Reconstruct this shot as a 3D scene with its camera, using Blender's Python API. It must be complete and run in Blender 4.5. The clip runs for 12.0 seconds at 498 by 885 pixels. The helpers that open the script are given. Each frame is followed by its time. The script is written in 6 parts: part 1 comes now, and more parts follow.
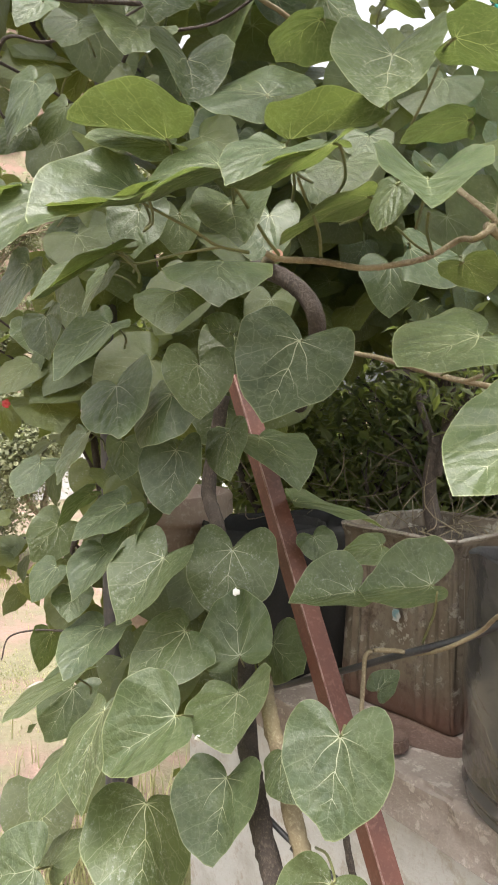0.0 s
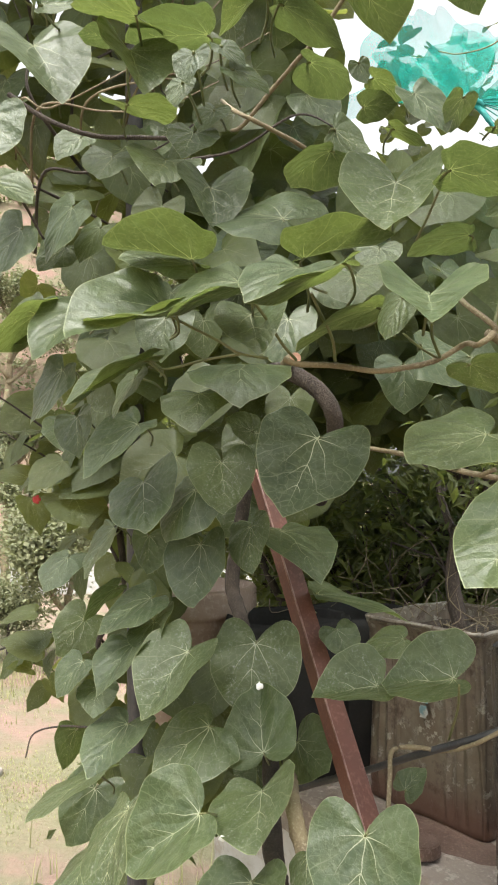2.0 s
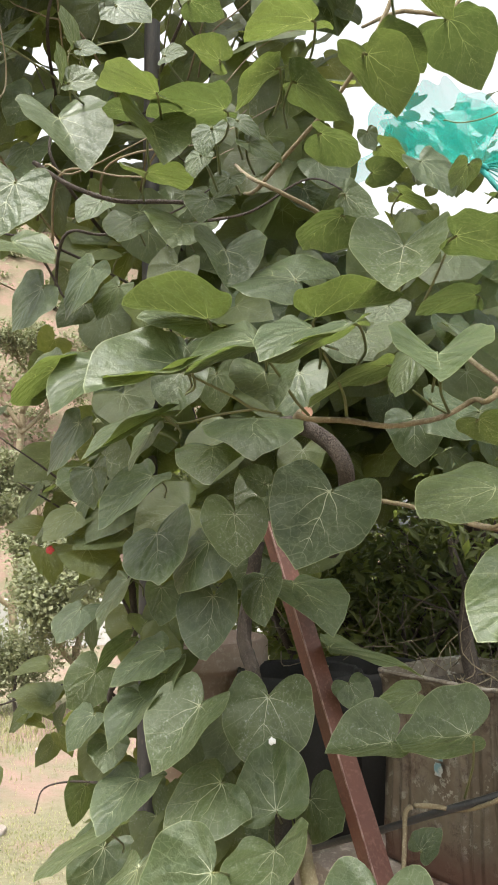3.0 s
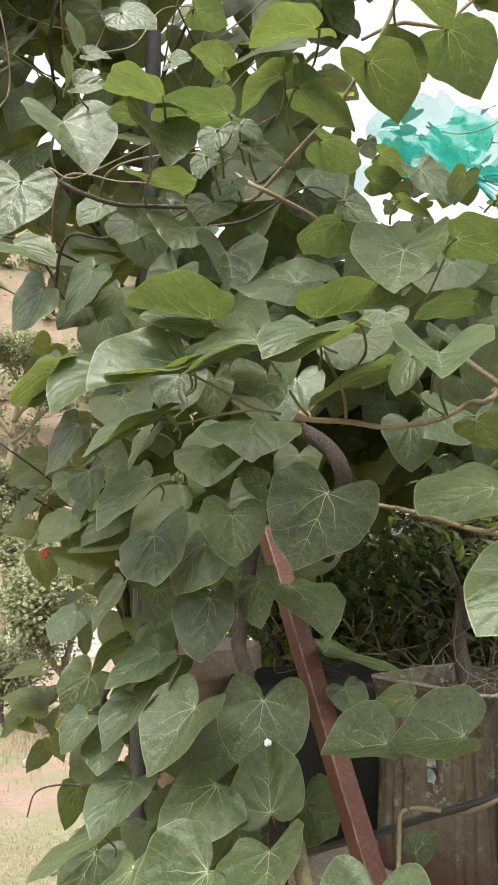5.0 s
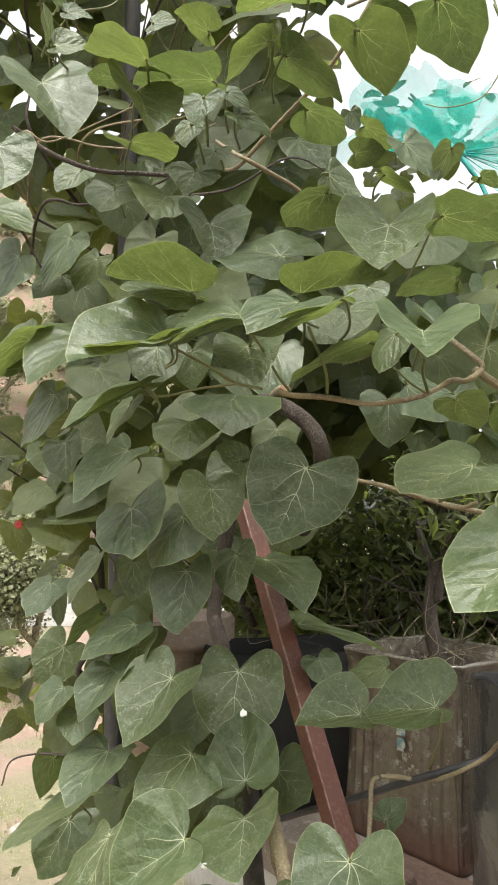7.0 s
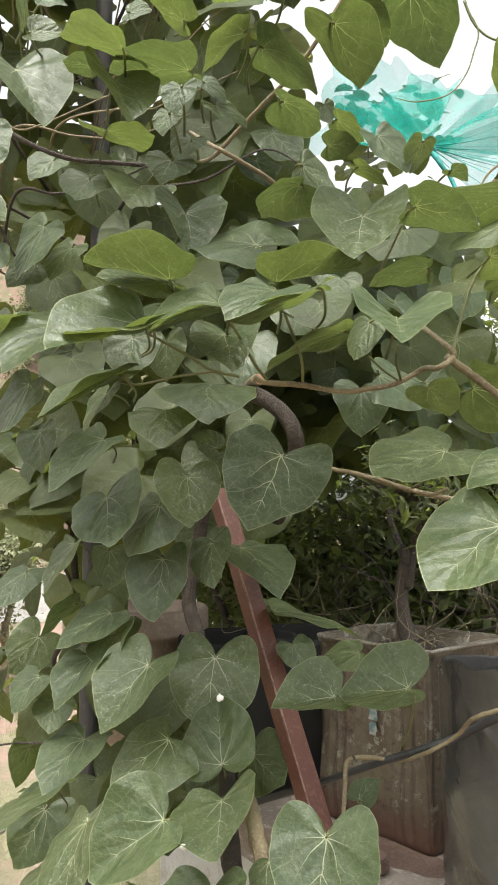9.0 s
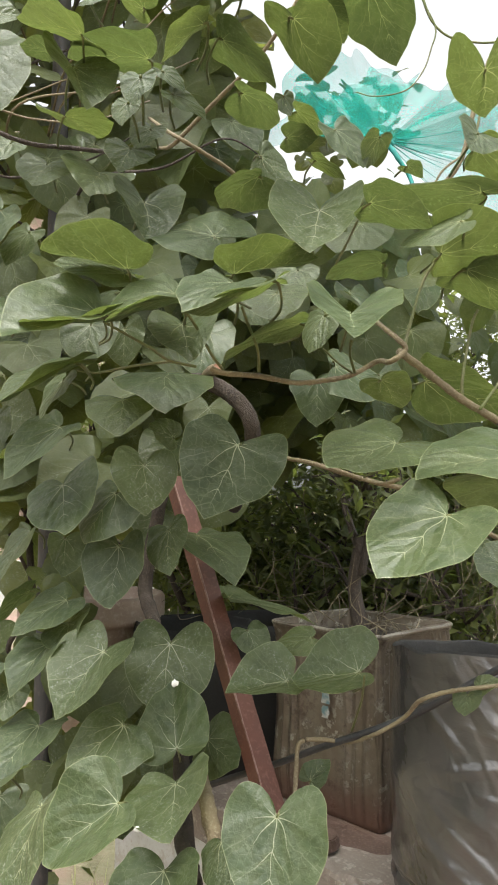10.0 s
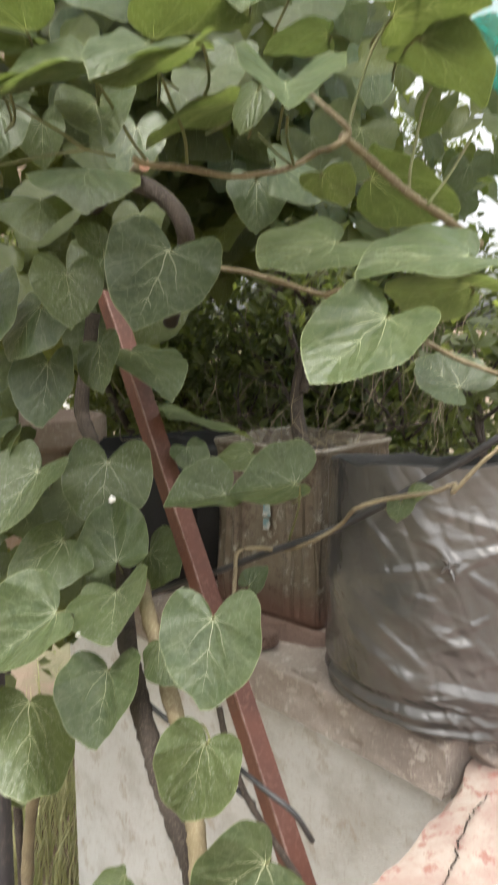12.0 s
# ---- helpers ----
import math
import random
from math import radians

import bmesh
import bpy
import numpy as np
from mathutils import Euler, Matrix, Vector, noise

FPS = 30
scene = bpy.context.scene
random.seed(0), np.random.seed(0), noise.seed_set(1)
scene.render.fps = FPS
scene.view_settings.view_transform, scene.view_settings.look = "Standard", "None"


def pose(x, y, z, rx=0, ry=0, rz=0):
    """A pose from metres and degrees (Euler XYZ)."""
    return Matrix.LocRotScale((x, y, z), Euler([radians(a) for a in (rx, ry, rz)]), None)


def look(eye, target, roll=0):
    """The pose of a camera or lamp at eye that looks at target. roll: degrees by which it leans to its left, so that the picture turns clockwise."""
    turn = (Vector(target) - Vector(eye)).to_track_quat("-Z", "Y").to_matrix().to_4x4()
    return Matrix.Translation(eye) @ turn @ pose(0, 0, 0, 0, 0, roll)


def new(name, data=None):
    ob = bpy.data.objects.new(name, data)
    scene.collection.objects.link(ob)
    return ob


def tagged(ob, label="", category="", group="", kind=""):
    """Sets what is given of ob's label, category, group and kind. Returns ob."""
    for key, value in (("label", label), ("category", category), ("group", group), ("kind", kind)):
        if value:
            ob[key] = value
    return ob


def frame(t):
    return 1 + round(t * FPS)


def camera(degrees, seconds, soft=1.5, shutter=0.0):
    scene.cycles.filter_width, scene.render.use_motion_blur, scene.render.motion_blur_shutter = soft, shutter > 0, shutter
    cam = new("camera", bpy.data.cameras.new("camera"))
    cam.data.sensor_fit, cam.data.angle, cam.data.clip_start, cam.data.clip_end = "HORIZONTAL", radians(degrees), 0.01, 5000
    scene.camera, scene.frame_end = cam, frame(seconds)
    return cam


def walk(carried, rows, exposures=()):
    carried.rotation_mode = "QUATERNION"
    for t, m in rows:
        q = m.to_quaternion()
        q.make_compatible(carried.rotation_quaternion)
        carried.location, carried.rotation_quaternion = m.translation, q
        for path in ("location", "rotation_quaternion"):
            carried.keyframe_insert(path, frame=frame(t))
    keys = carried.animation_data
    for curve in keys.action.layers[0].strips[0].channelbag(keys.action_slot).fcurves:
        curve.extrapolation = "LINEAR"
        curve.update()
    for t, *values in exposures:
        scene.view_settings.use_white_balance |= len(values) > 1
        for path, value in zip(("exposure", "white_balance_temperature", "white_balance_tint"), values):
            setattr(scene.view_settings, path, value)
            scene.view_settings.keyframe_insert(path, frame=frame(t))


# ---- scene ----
cam = camera(37.65, 12.0, 1.65, 0.4)
# seconds, place in metres, then yaw, pitch and roll in degrees
ROWS = [
    (0, 0.0000, -0.0001, 1.4500, 0.00, -3.00, 0.00),
    (0.5, -0.0041, -0.0028, 1.4478, 0.75, -1.83, -1.58),
    (1, -0.0019, -0.0070, 1.4511, 1.11, -1.43, 0.11),
    (1.5, 0.0041, -0.0259, 1.4558, 1.06, 2.42, -0.05),
    (2, 0.0036, -0.0331, 1.4542, 1.90, 4.17, 0.53),
    (2.5, 0.0007, -0.0452, 1.4565, 2.73, 6.40, 0.28),
    (4.5, 0.0023, -0.0518, 1.4540, 2.38, 9.29, 0.56),
    (5, -0.0072, -0.0532, 1.4426, 1.94, 9.08, -0.22),
    (5.5, -0.0165, -0.0537, 1.4439, 1.03, 8.85, -1.03),
    (6, -0.0158, -0.0531, 1.4448, 0.55, 8.10, -1.50),
    (6.5, -0.0148, -0.0537, 1.4449, 0.15, 7.78, -0.61),
    (7, -0.0154, -0.0516, 1.4461, -0.30, 6.85, -0.72),
    (9, -0.0220, -0.0605, 1.4373, -2.60, 6.45, -0.32),
    (9.5, -0.0220, -0.0694, 1.4386, -4.16, 6.35, -0.43),
    (10, -0.0199, -0.0712, 1.4389, -5.86, 5.46, -0.51),
    (10.5, -0.0132, -0.0677, 1.4427, -6.65, 4.58, 0.00),
    (11, -0.0051, -0.0575, 1.4387, -6.92, 3.44, 0.12),
    (11.5, -0.0023, -0.0559, 1.4267, -10.53, 1.17, -0.26),
    (12, 0.0009, -0.0342, 1.4226, -9.82, -8.05, 0.10),
]
walk(cam, [(t, pose(x, y, z, 90 + pitch, roll, yaw)) for t, x, y, z, yaw, pitch, roll in ROWS],
     exposures=[(0.0, 1.18, 6500, 11), (1.0, 1.22, 6500, 11), (2.0, 1.06, 6500, 8), (9.0, 0.95, 6500, 7), (11.0, 0.86, 6500, 7), (12.0, 0.98, 6550, 8)])

# ---- world and sun: a bright, hazy, overcast day ----
SUN_EL, SUN_AZ = 67, 203
world = bpy.data.worlds.new("world")
scene.world = world
world.use_nodes = True
wn, wl = world.node_tree.nodes, world.node_tree.links
sky = wn.new("ShaderNodeTexSky")
sky.sky_type, sky.sun_disc = "NISHITA", False
sky.sun_elevation, sky.sun_rotation = radians(SUN_EL), radians(SUN_AZ)
sky.air_density, sky.dust_density, sky.ozone_density = 1.0, 6.0, 1.0
grey = wn.new("ShaderNodeHueSaturation")
grey.inputs["Saturation"].default_value = 0.1
grey.inputs["Value"].default_value = 1.55
wl.new(sky.outputs[0], grey.inputs["Color"])
wl.new(grey.outputs[0], wn["Background"].inputs["Color"])
wn["Background"].inputs["Strength"].default_value = 0.15
sun = new("sun", bpy.data.lights.new("sun", "SUN"))
sun.data.energy, sun.data.angle, sun.data.color = 1.6, radians(25), (1.0, 0.93, 0.83)
az, el = radians(SUN_AZ), radians(SUN_EL)
sun.matrix_world = look((0, 0, 0), (-math.sin(az) * math.cos(el), -math.cos(az) * math.cos(el), -math.sin(el)))


# ---- materials ----
class Nodes:
    """A small material builder: each call adds a node and returns its output."""

    def __init__(self, name):
        self.mat = bpy.data.materials.new(name)
        self.mat.use_nodes = True
        self.tree = self.mat.node_tree
        self.bsdf = self.tree.nodes["Principled BSDF"]
        self.out = self.tree.nodes["Material Output"]

    def put(self, socket, value):
        if isinstance(value, bpy.types.NodeSocket):
            self.tree.links.new(value, socket)
        elif isinstance(value, tuple) and len(value) == 3 and socket.type == "RGBA":
            socket.default_value = (*value, 1)
        else:
            socket.default_value = value

    def math(self, op, a, b=0.0, c=0.0):
        n = self.tree.nodes.new("ShaderNodeMath")
        n.operation = op
        for s, v in zip(n.inputs, (a, b, c)):
            self.put(s, v)
        return n.outputs[0]

    def mix(self, fac, a, b, blend="MIX"):
        n = self.tree.nodes.new("ShaderNodeMix")
        n.data_type, n.blend_type = "RGBA", blend
        self.put(n.inputs[0], fac), self.put(n.inputs[6], a), self.put(n.inputs[7], b)
        return n.outputs[2]

    def coord(self, which="Object"):
        return self.tree.nodes.new("ShaderNodeTexCoord").outputs[which]

    def scaled(self, vec, scale):
        n = self.tree.nodes.new("ShaderNodeMapping")
        self.put(n.inputs["Vector"], vec)
        n.inputs["Scale"].default_value = scale
        return n.outputs[0]

    def noise(self, vec, scale, detail=4.0, rough=0.55, dim="3D", w=0.0):
        n = self.tree.nodes.new("ShaderNodeTexNoise")
        n.noise_dimensions = dim
        self.put(n.inputs["Vector"], vec)
        if dim == "4D":
            self.put(n.inputs["W"], w)
        n.inputs["Scale"].default_value, n.inputs["Detail"].default_value, n.inputs["Roughness"].default_value = scale, detail, rough
        return n.outputs["Fac"]

    def cells(self, vec, scale, feature="F1"):
        n = self.tree.nodes.new("ShaderNodeTexVoronoi")
        n.feature = feature
        self.put(n.inputs["Vector"], vec)
        n.inputs["Scale"].default_value = scale
        return n.outputs["Distance"]

    def ramp(self, fac, lo, hi, a=0.0, b=1.0):
        n = self.tree.nodes.new("ShaderNodeMapRange")
        n.interpolation_type = "SMOOTHSTEP"
        self.put(n.inputs[0], fac)
        for i, v in enumerate((lo, hi, a, b)):
            n.inputs[i + 1].default_value = v
        return n.outputs[0]

    def bump(self, height, strength=0.3, distance=0.002):
        n = self.tree.nodes.new("ShaderNodeBump")
        n.inputs["Strength"].default_value, n.inputs["Distance"].default_value = strength, distance
        self.put(n.inputs["Height"], height)
        self.put(self.bsdf.inputs["Normal"], n.outputs[0])
        return n.outputs[0]

    def set(self, **kw):
        for k, v in kw.items():
            self.put(self.bsdf.inputs[k.replace("_", " ")], v)
        return self.mat


def xyz(n, vec):
    s = n.tree.nodes.new("ShaderNodeSeparateXYZ")
    n.put(s.inputs[0], vec)
    return s.outputs


def leaf_material(name, base, deep, vein, through_colour, per_island=False, veins=True, gloss=0.42, sheer=0.30):
    n = Nodes(name)
    flat_uv = n.tree.nodes.new("ShaderNodeUVMap")
    flat_uv.uv_map = "UVMap"
    uv = flat_uv.outputs[0]
    if per_island:
        rnd = n.tree.nodes.new("ShaderNodeNewGeometry").outputs["Random Per Island"]
    else:
        rnd = n.tree.nodes.new("ShaderNodeObjectInfo").outputs["Random"]
    seed = n.math("MULTIPLY", rnd, 37.0)
    patch = n.noise(uv, 2.2, 3.0, 0.55, "4D", seed)
    fine = n.noise(uv, 30.0, 3.0, 0.6, "4D", seed)
    colour = n.mix(n.ramp(patch, 0.3, 0.7), base, deep)
    cloud = n.ramp(n.noise(uv, 6.5, 4.0, 0.6, "4D", seed), 0.35, 0.68)
    colour = n.mix(n.math("MULTIPLY", cloud, 0.5), colour, (base[0] * 2.1, base[1] * 1.65, base[2] * 2.2))
    colour = n.mix(n.math("MULTIPLY", rnd, 0.45), colour, (base[0] * 1.5, base[1] * 1.25, base[2] * 1.1))
    shade = n.math("FRACT", n.math("MULTIPLY", rnd, 13.7))
    colour = n.mix(n.ramp(shade, 0.45, 1.0, 0.0, 0.35), colour, (deep[0] * 0.9, deep[1] * 0.85, deep[2] * 1.3))
    height = n.math("ADD", n.math("MULTIPLY", fine, 0.12), n.math("MULTIPLY", cloud, 0.5))
    if veins:
        wob = n.noise(uv, 2.5, 2.0, 0.5, "4D", seed)
        sx, sy, _ = xyz(n, uv)
        sx = n.math("ADD", sx, n.math("MULTIPLY", n.math("SUBTRACT", wob, 0.5), 0.17))
        ax = n.math("ABSOLUTE", sx)
        r = n.math("SQRT", n.math("ADD", n.math("MULTIPLY", sx, sx), n.math("MULTIPLY", sy, sy)))
        best = n.math("MULTIPLY_ADD", r, 0.004, ax)

        def ray(oy, angle, curl, thin, best):
            dy = n.math("SUBTRACT", sy, oy)
            rr = n.math("SQRT", n.math("ADD", n.math("MULTIPLY", sx, sx), n.math("MULTIPLY", dy, dy)))
            off = n.math("SUBTRACT", n.math("ADD", n.math("ARCTAN2", ax, dy), n.math("MULTIPLY", rr, curl)), angle)
            dist = n.math("MULTIPLY", rr, n.math("ABSOLUTE", n.math("SINE", off)))
            far = n.math("MULTIPLY", n.math("GREATER_THAN", n.math("ABSOLUTE", off), 1.2), 5.0)
            return n.math("MINIMUM", best, n.math("ADD", n.math("MULTIPLY_ADD", rr, thin, dist), far))

        for oy, angle, curl, thin in ((0.0, 0.78, 0.5, 0.008), (0.0, 1.5, 0.45, 0.016), (0.0, 2.2, 0.2, 0.03), (0.34, 0.80, 0.6, 0.014), (0.60, 0.8, 0.6, 0.026)):
            best = ray(oy, angle, curl, thin, best)
        width = n.math("MULTIPLY_ADD", r, -0.0032, 0.0064)
        main = n.math("SUBTRACT", 1.0, n.ramp(n.math("DIVIDE", best, width), 0.55, 1.25))
        # side veins that leave the midrib and the laterals at a slant
        along = n.math("MULTIPLY", n.math("SUBTRACT", sy, n.math("MULTIPLY", ax, 0.75)), 2.7)
        saw = n.math("ABSOLUTE", n.math("SUBTRACT", n.math("FRACT", n.math("ADD", along, n.math("MULTIPLY", wob, 0.8))), 0.5))
        side = n.math("MULTIPLY", n.math("SUBTRACT", 1.0, n.ramp(saw, 0.008, 0.028)), n.ramp(sy, 0.12, 0.3))
        warp = n.tree.nodes.new("ShaderNodeVectorMath")
        warp.operation = "ADD"
        n.put(warp.inputs[0], uv)
        n.put(warp.inputs[1], n.math("MULTIPLY", fine, 0.04))
        net = n.math("SUBTRACT", 1.0, n.ramp(n.cells(warp.outputs[0], 9.0, "DISTANCE_TO_EDGE"), 0.0, 0.045))
        pale = n.math("MAXIMUM", n.math("MULTIPLY", main, 0.92), n.math("MAXIMUM", n.math("MULTIPLY", side, 0.20), n.math("MULTIPLY", net, 0.15)))
        tone = n.math("FRACT", n.math("MULTIPLY", rnd, 7.31))
        pale = n.math("MULTIPLY", pale, n.ramp(tone, 0.0, 1.0, 0.7, 1.0))
        colour = n.mix(pale, colour, vein)
        # dusty scuffs that follow the veins
        dust = n.math("MULTIPLY", n.ramp(n.noise(uv, 26.0, 5.0, 0.75, "4D", seed), 0.52, 0.68), n.ramp(best, 0.16, 0.005))
        dust = n.math("MULTIPLY", dust, n.ramp(rnd, 0.1, 0.9, 0.12, 0.62))
        colour = n.mix(dust, colour, (0.42, 0.45, 0.36))
        spots = n.math("MULTIPLY", n.ramp(n.cells(uv, 26.0), 0.10, 0.05), n.ramp(n.noise(uv, 5.0, 2.0, 0.5, "4D", seed), 0.55, 0.62))
        colour = n.mix(n.math("MULTIPLY", spots, 0.3), colour, (0.4, 0.42, 0.3))
        if not per_island:
            rim = n.tree.nodes.new("ShaderNodeUVMap")
            rim.uv_map = "Rim"
            margin = n.ramp(xyz(n, rim.outputs[0])[0], 0.982, 0.994)
            colour = n.mix(n.math("MULTIPLY", margin, 0.6), colour, (0.30, 0.33, 0.17))
        quilt = n.ramp(best, 0.0, 0.11)
        height = n.math("ADD", height, n.math("SUBTRACT", n.math("MULTIPLY", quilt, 0.7), n.math("MULTIPLY", net, 0.03)))
        n.bump(height, 0.45, 0.0030)
    rough = n.ramp(patch, 0.2, 0.8, gloss - 0.06, gloss + 0.14)
    n.set(Base_Color=colour, Roughness=rough, Specular_IOR_Level=0.38)
    tr = n.tree.nodes.new("ShaderNodeBsdfTranslucent")
    glow = n.mix(n.ramp(patch, 0.3, 0.7), through_colour, tuple(c * 0.75 for c in through_colour))
    # older blades are thicker and let less light through
    glow = n.mix(n.ramp(n.math("FRACT", n.math("MULTIPLY", rnd, 5.17)), 0.35, 1.0, 0.0, 0.6), glow, (through_colour[0] * 0.35, through_colour[1] * 0.42, through_colour[2] * 0.6))
    if veins:
        glow = n.mix(n.math("MULTIPLY", pale, 0.9), glow, (0.46, 0.48, 0.20))
    n.put(tr.inputs["Color"], glow)
    mixer = n.tree.nodes.new("ShaderNodeMixShader")
    mixer.inputs[0].default_value = sheer
    n.put(mixer.inputs[1], n.bsdf.outputs[0])
    n.put(mixer.inputs[2], tr.outputs[0])
    n.put(n.out.inputs["Surface"], mixer.outputs[0])
    return n.mat


def rough_material(name, colours, scale, rough=0.85, bump=0.4, dist=0.004, stretch=(1, 1, 1), metal=0.0, fine=12.0):
    """Two scales of mottling between three colours, with relief."""
    n = Nodes(name)
    vec = n.scaled(n.coord(), stretch)
    a, b = n.noise(vec, scale, 5.0), n.noise(vec, scale * fine, 5.0, 0.65)
    colour = n.mix(n.ramp(a, 0.35, 0.65), colours[0], colours[1])
    colour = n.mix(n.math("MULTIPLY", n.ramp(b, 0.48, 0.68), 0.7), colour, colours[2])
    n.bump(n.math("ADD", a, n.math("MULTIPLY", b, 0.7)), bump, dist)
    n.set(Base_Color=colour, Roughness=n.ramp(b, 0.2, 0.8, rough - 0.1, min(1.0, rough + 0.1)), Metallic=metal)
    return n.mat


M_LEAF = leaf_material("vine_leaf", (0.053, 0.079, 0.032), (0.028, 0.047, 0.019), (0.42, 0.44, 0.27), (0.205, 0.262, 0.055), gloss=0.36)
# leaf copy for the depth: darker face and veins carry the vine's inner shade
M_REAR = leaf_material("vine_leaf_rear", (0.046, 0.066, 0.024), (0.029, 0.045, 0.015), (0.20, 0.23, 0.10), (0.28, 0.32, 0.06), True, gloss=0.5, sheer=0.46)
M_SHRUB = leaf_material("shrub_leaf", (0.048, 0.064, 0.026), (0.026, 0.038, 0.016), (0.2, 0.22, 0.1), (0.30, 0.36, 0.07), True, False, sheer=0.45)
M_TREE = leaf_material("tree_leaf", (0.16, 0.185, 0.095), (0.11, 0.13, 0.07), (0.2, 0.22, 0.1), (0.26, 0.30, 0.11), True, False, 0.6)
M_PETIOLE = rough_material("petiole_skin", ((0.11, 0.13, 0.04), (0.13, 0.125, 0.05), (0.08, 0.09, 0.03)), 40, 0.55, 0.2, 0.001)
M_BARK = rough_material("pale_bark", ((0.20, 0.16, 0.092), (0.135, 0.103, 0.06), (0.29, 0.25, 0.165)), 30, 0.8, 0.6, 0.003, (1, 1, 1))
M_DARKBARK = rough_material("dark_bark", ((0.062, 0.047, 0.037), (0.036, 0.027, 0.021), (0.125, 0.10, 0.08)), 34, 0.9, 1.0, 0.006, (1, 1, 0.6))
M_CABLE = rough_material("black_cable_skin", ((0.018, 0.018, 0.02), (0.03, 0.03, 0.032), (0.06, 0.055, 0.05)), 30, 0.45, 0.1, 0.001)
M_POLE = rough_material("dark_pipe_paint", ((0.028, 0.026, 0.03), (0.05, 0.045, 0.045), (0.10, 0.085, 0.075)), 12, 0.6, 0.3, 0.002, (1, 1, 0.3))
M_OXIDE = rough_material("red_oxide_paint", ((0.120, 0.043, 0.028), (0.082, 0.031, 0.022), (0.17, 0.085, 0.062)), 14, 0.55, 0.35, 0.0015)
M_WORN = rough_material("worn_paint_edge", ((0.24, 0.145, 0.12), (0.13, 0.05, 0.036), (0.36, 0.28, 0.24)), 90, 0.5, 0.3, 0.001)
M_SOIL = rough_material("potting_soil", ((0.05, 0.036, 0.026), (0.03, 0.022, 0.016), (0.11, 0.08, 0.055)), 20, 0.95, 1.0, 0.01)
M_TERRA = rough_material("terracotta", ((0.34, 0.255, 0.205), (0.27, 0.195, 0.155), (0.43, 0.36, 0.30)), 9, 0.85, 0.3, 0.003)
M_GRASS = leaf_material("grass_blade", (0.27, 0.28, 0.145), (0.20, 0.22, 0.10), (0.2, 0.22, 0.1), (0.42, 0.46, 0.15), True, False, 0.6)
M_CUT = rough_material("cut_wood", ((0.50, 0.27, 0.20), (0.42, 0.21, 0.15), (0.58, 0.38, 0.28)), 90, 0.8, 0.3, 0.001)
M_CHALK = rough_material("chalky_white", ((0.72, 0.72, 0.68), (0.62, 0.62, 0.58), (0.8, 0.8, 0.76)), 80, 0.9, 0.4, 0.001)
M_STRAW = rough_material("dry_straw", ((0.17, 0.14, 0.085), (0.11, 0.085, 0.055), (0.26, 0.23, 0.16)), 30, 0.9, 0.3, 0.002)


def tin_material():
    n = Nodes("rusted_tin")
    vec = n.coord()
    streak = n.noise(n.scaled(vec, (14, 14, 0.8)), 2.4, 4.0, 0.6)
    flake = n.noise(vec, 46.0, 7.0, 0.72)
    blotch = n.noise(n.scaled(vec, (1, 1, 0.85)), 16.0, 5.0, 0.62)
    z = xyz(n, vec)[2]
    low = n.ramp(z, 0.015, 0.085, 1.0, 0.0)
    rust = n.ramp(n.math("ADD", n.math("MULTIPLY", flake, 0.65), n.math("MULTIPLY", blotch, 0.5)), 0.58, 0.70)
    colour = n.mix(n.ramp(blotch, 0.35, 0.65), (0.092, 0.073, 0.053), (0.145, 0.122, 0.092))
    colour = n.mix(n.ramp(streak, 0.48, 0.7, 0.0, 0.3), colour, (0.095, 0.062, 0.042))
    scale = n.math("MULTIPLY", n.ramp(flake, 0.53, 0.58), n.ramp(n.noise(n.scaled(vec, (1, 1, 0.5)), 21.0, 3.0, 0.5), 0.44, 0.54))
    colour = n.mix(n.math("MULTIPLY", scale, 0.75), colour, (0.34, 0.325, 0.28))
    colour = n.mix(rust, colour, (0.052, 0.033, 0.022))
    colour = n.mix(n.math("MULTIPLY", low, n.ramp(flake, 0.2, 0.5, 0.55, 1.0)), colour, (0.085, 0.042, 0.028))
    metal = n.math("MULTIPLY", n.ramp(rust, 0.0, 1.0, 0.4, 0.05), n.math("SUBTRACT", 1.0, low))
    n.set(Base_Color=colour, Metallic=metal, Roughness=n.ramp(flake, 0.3, 0.7, 0.36, 0.68))
    n.bump(n.math("ADD", n.math("MULTIPLY", flake, 0.7), n.math("ADD", rust, scale)), 0.35, 0.0015)
    return n.mat


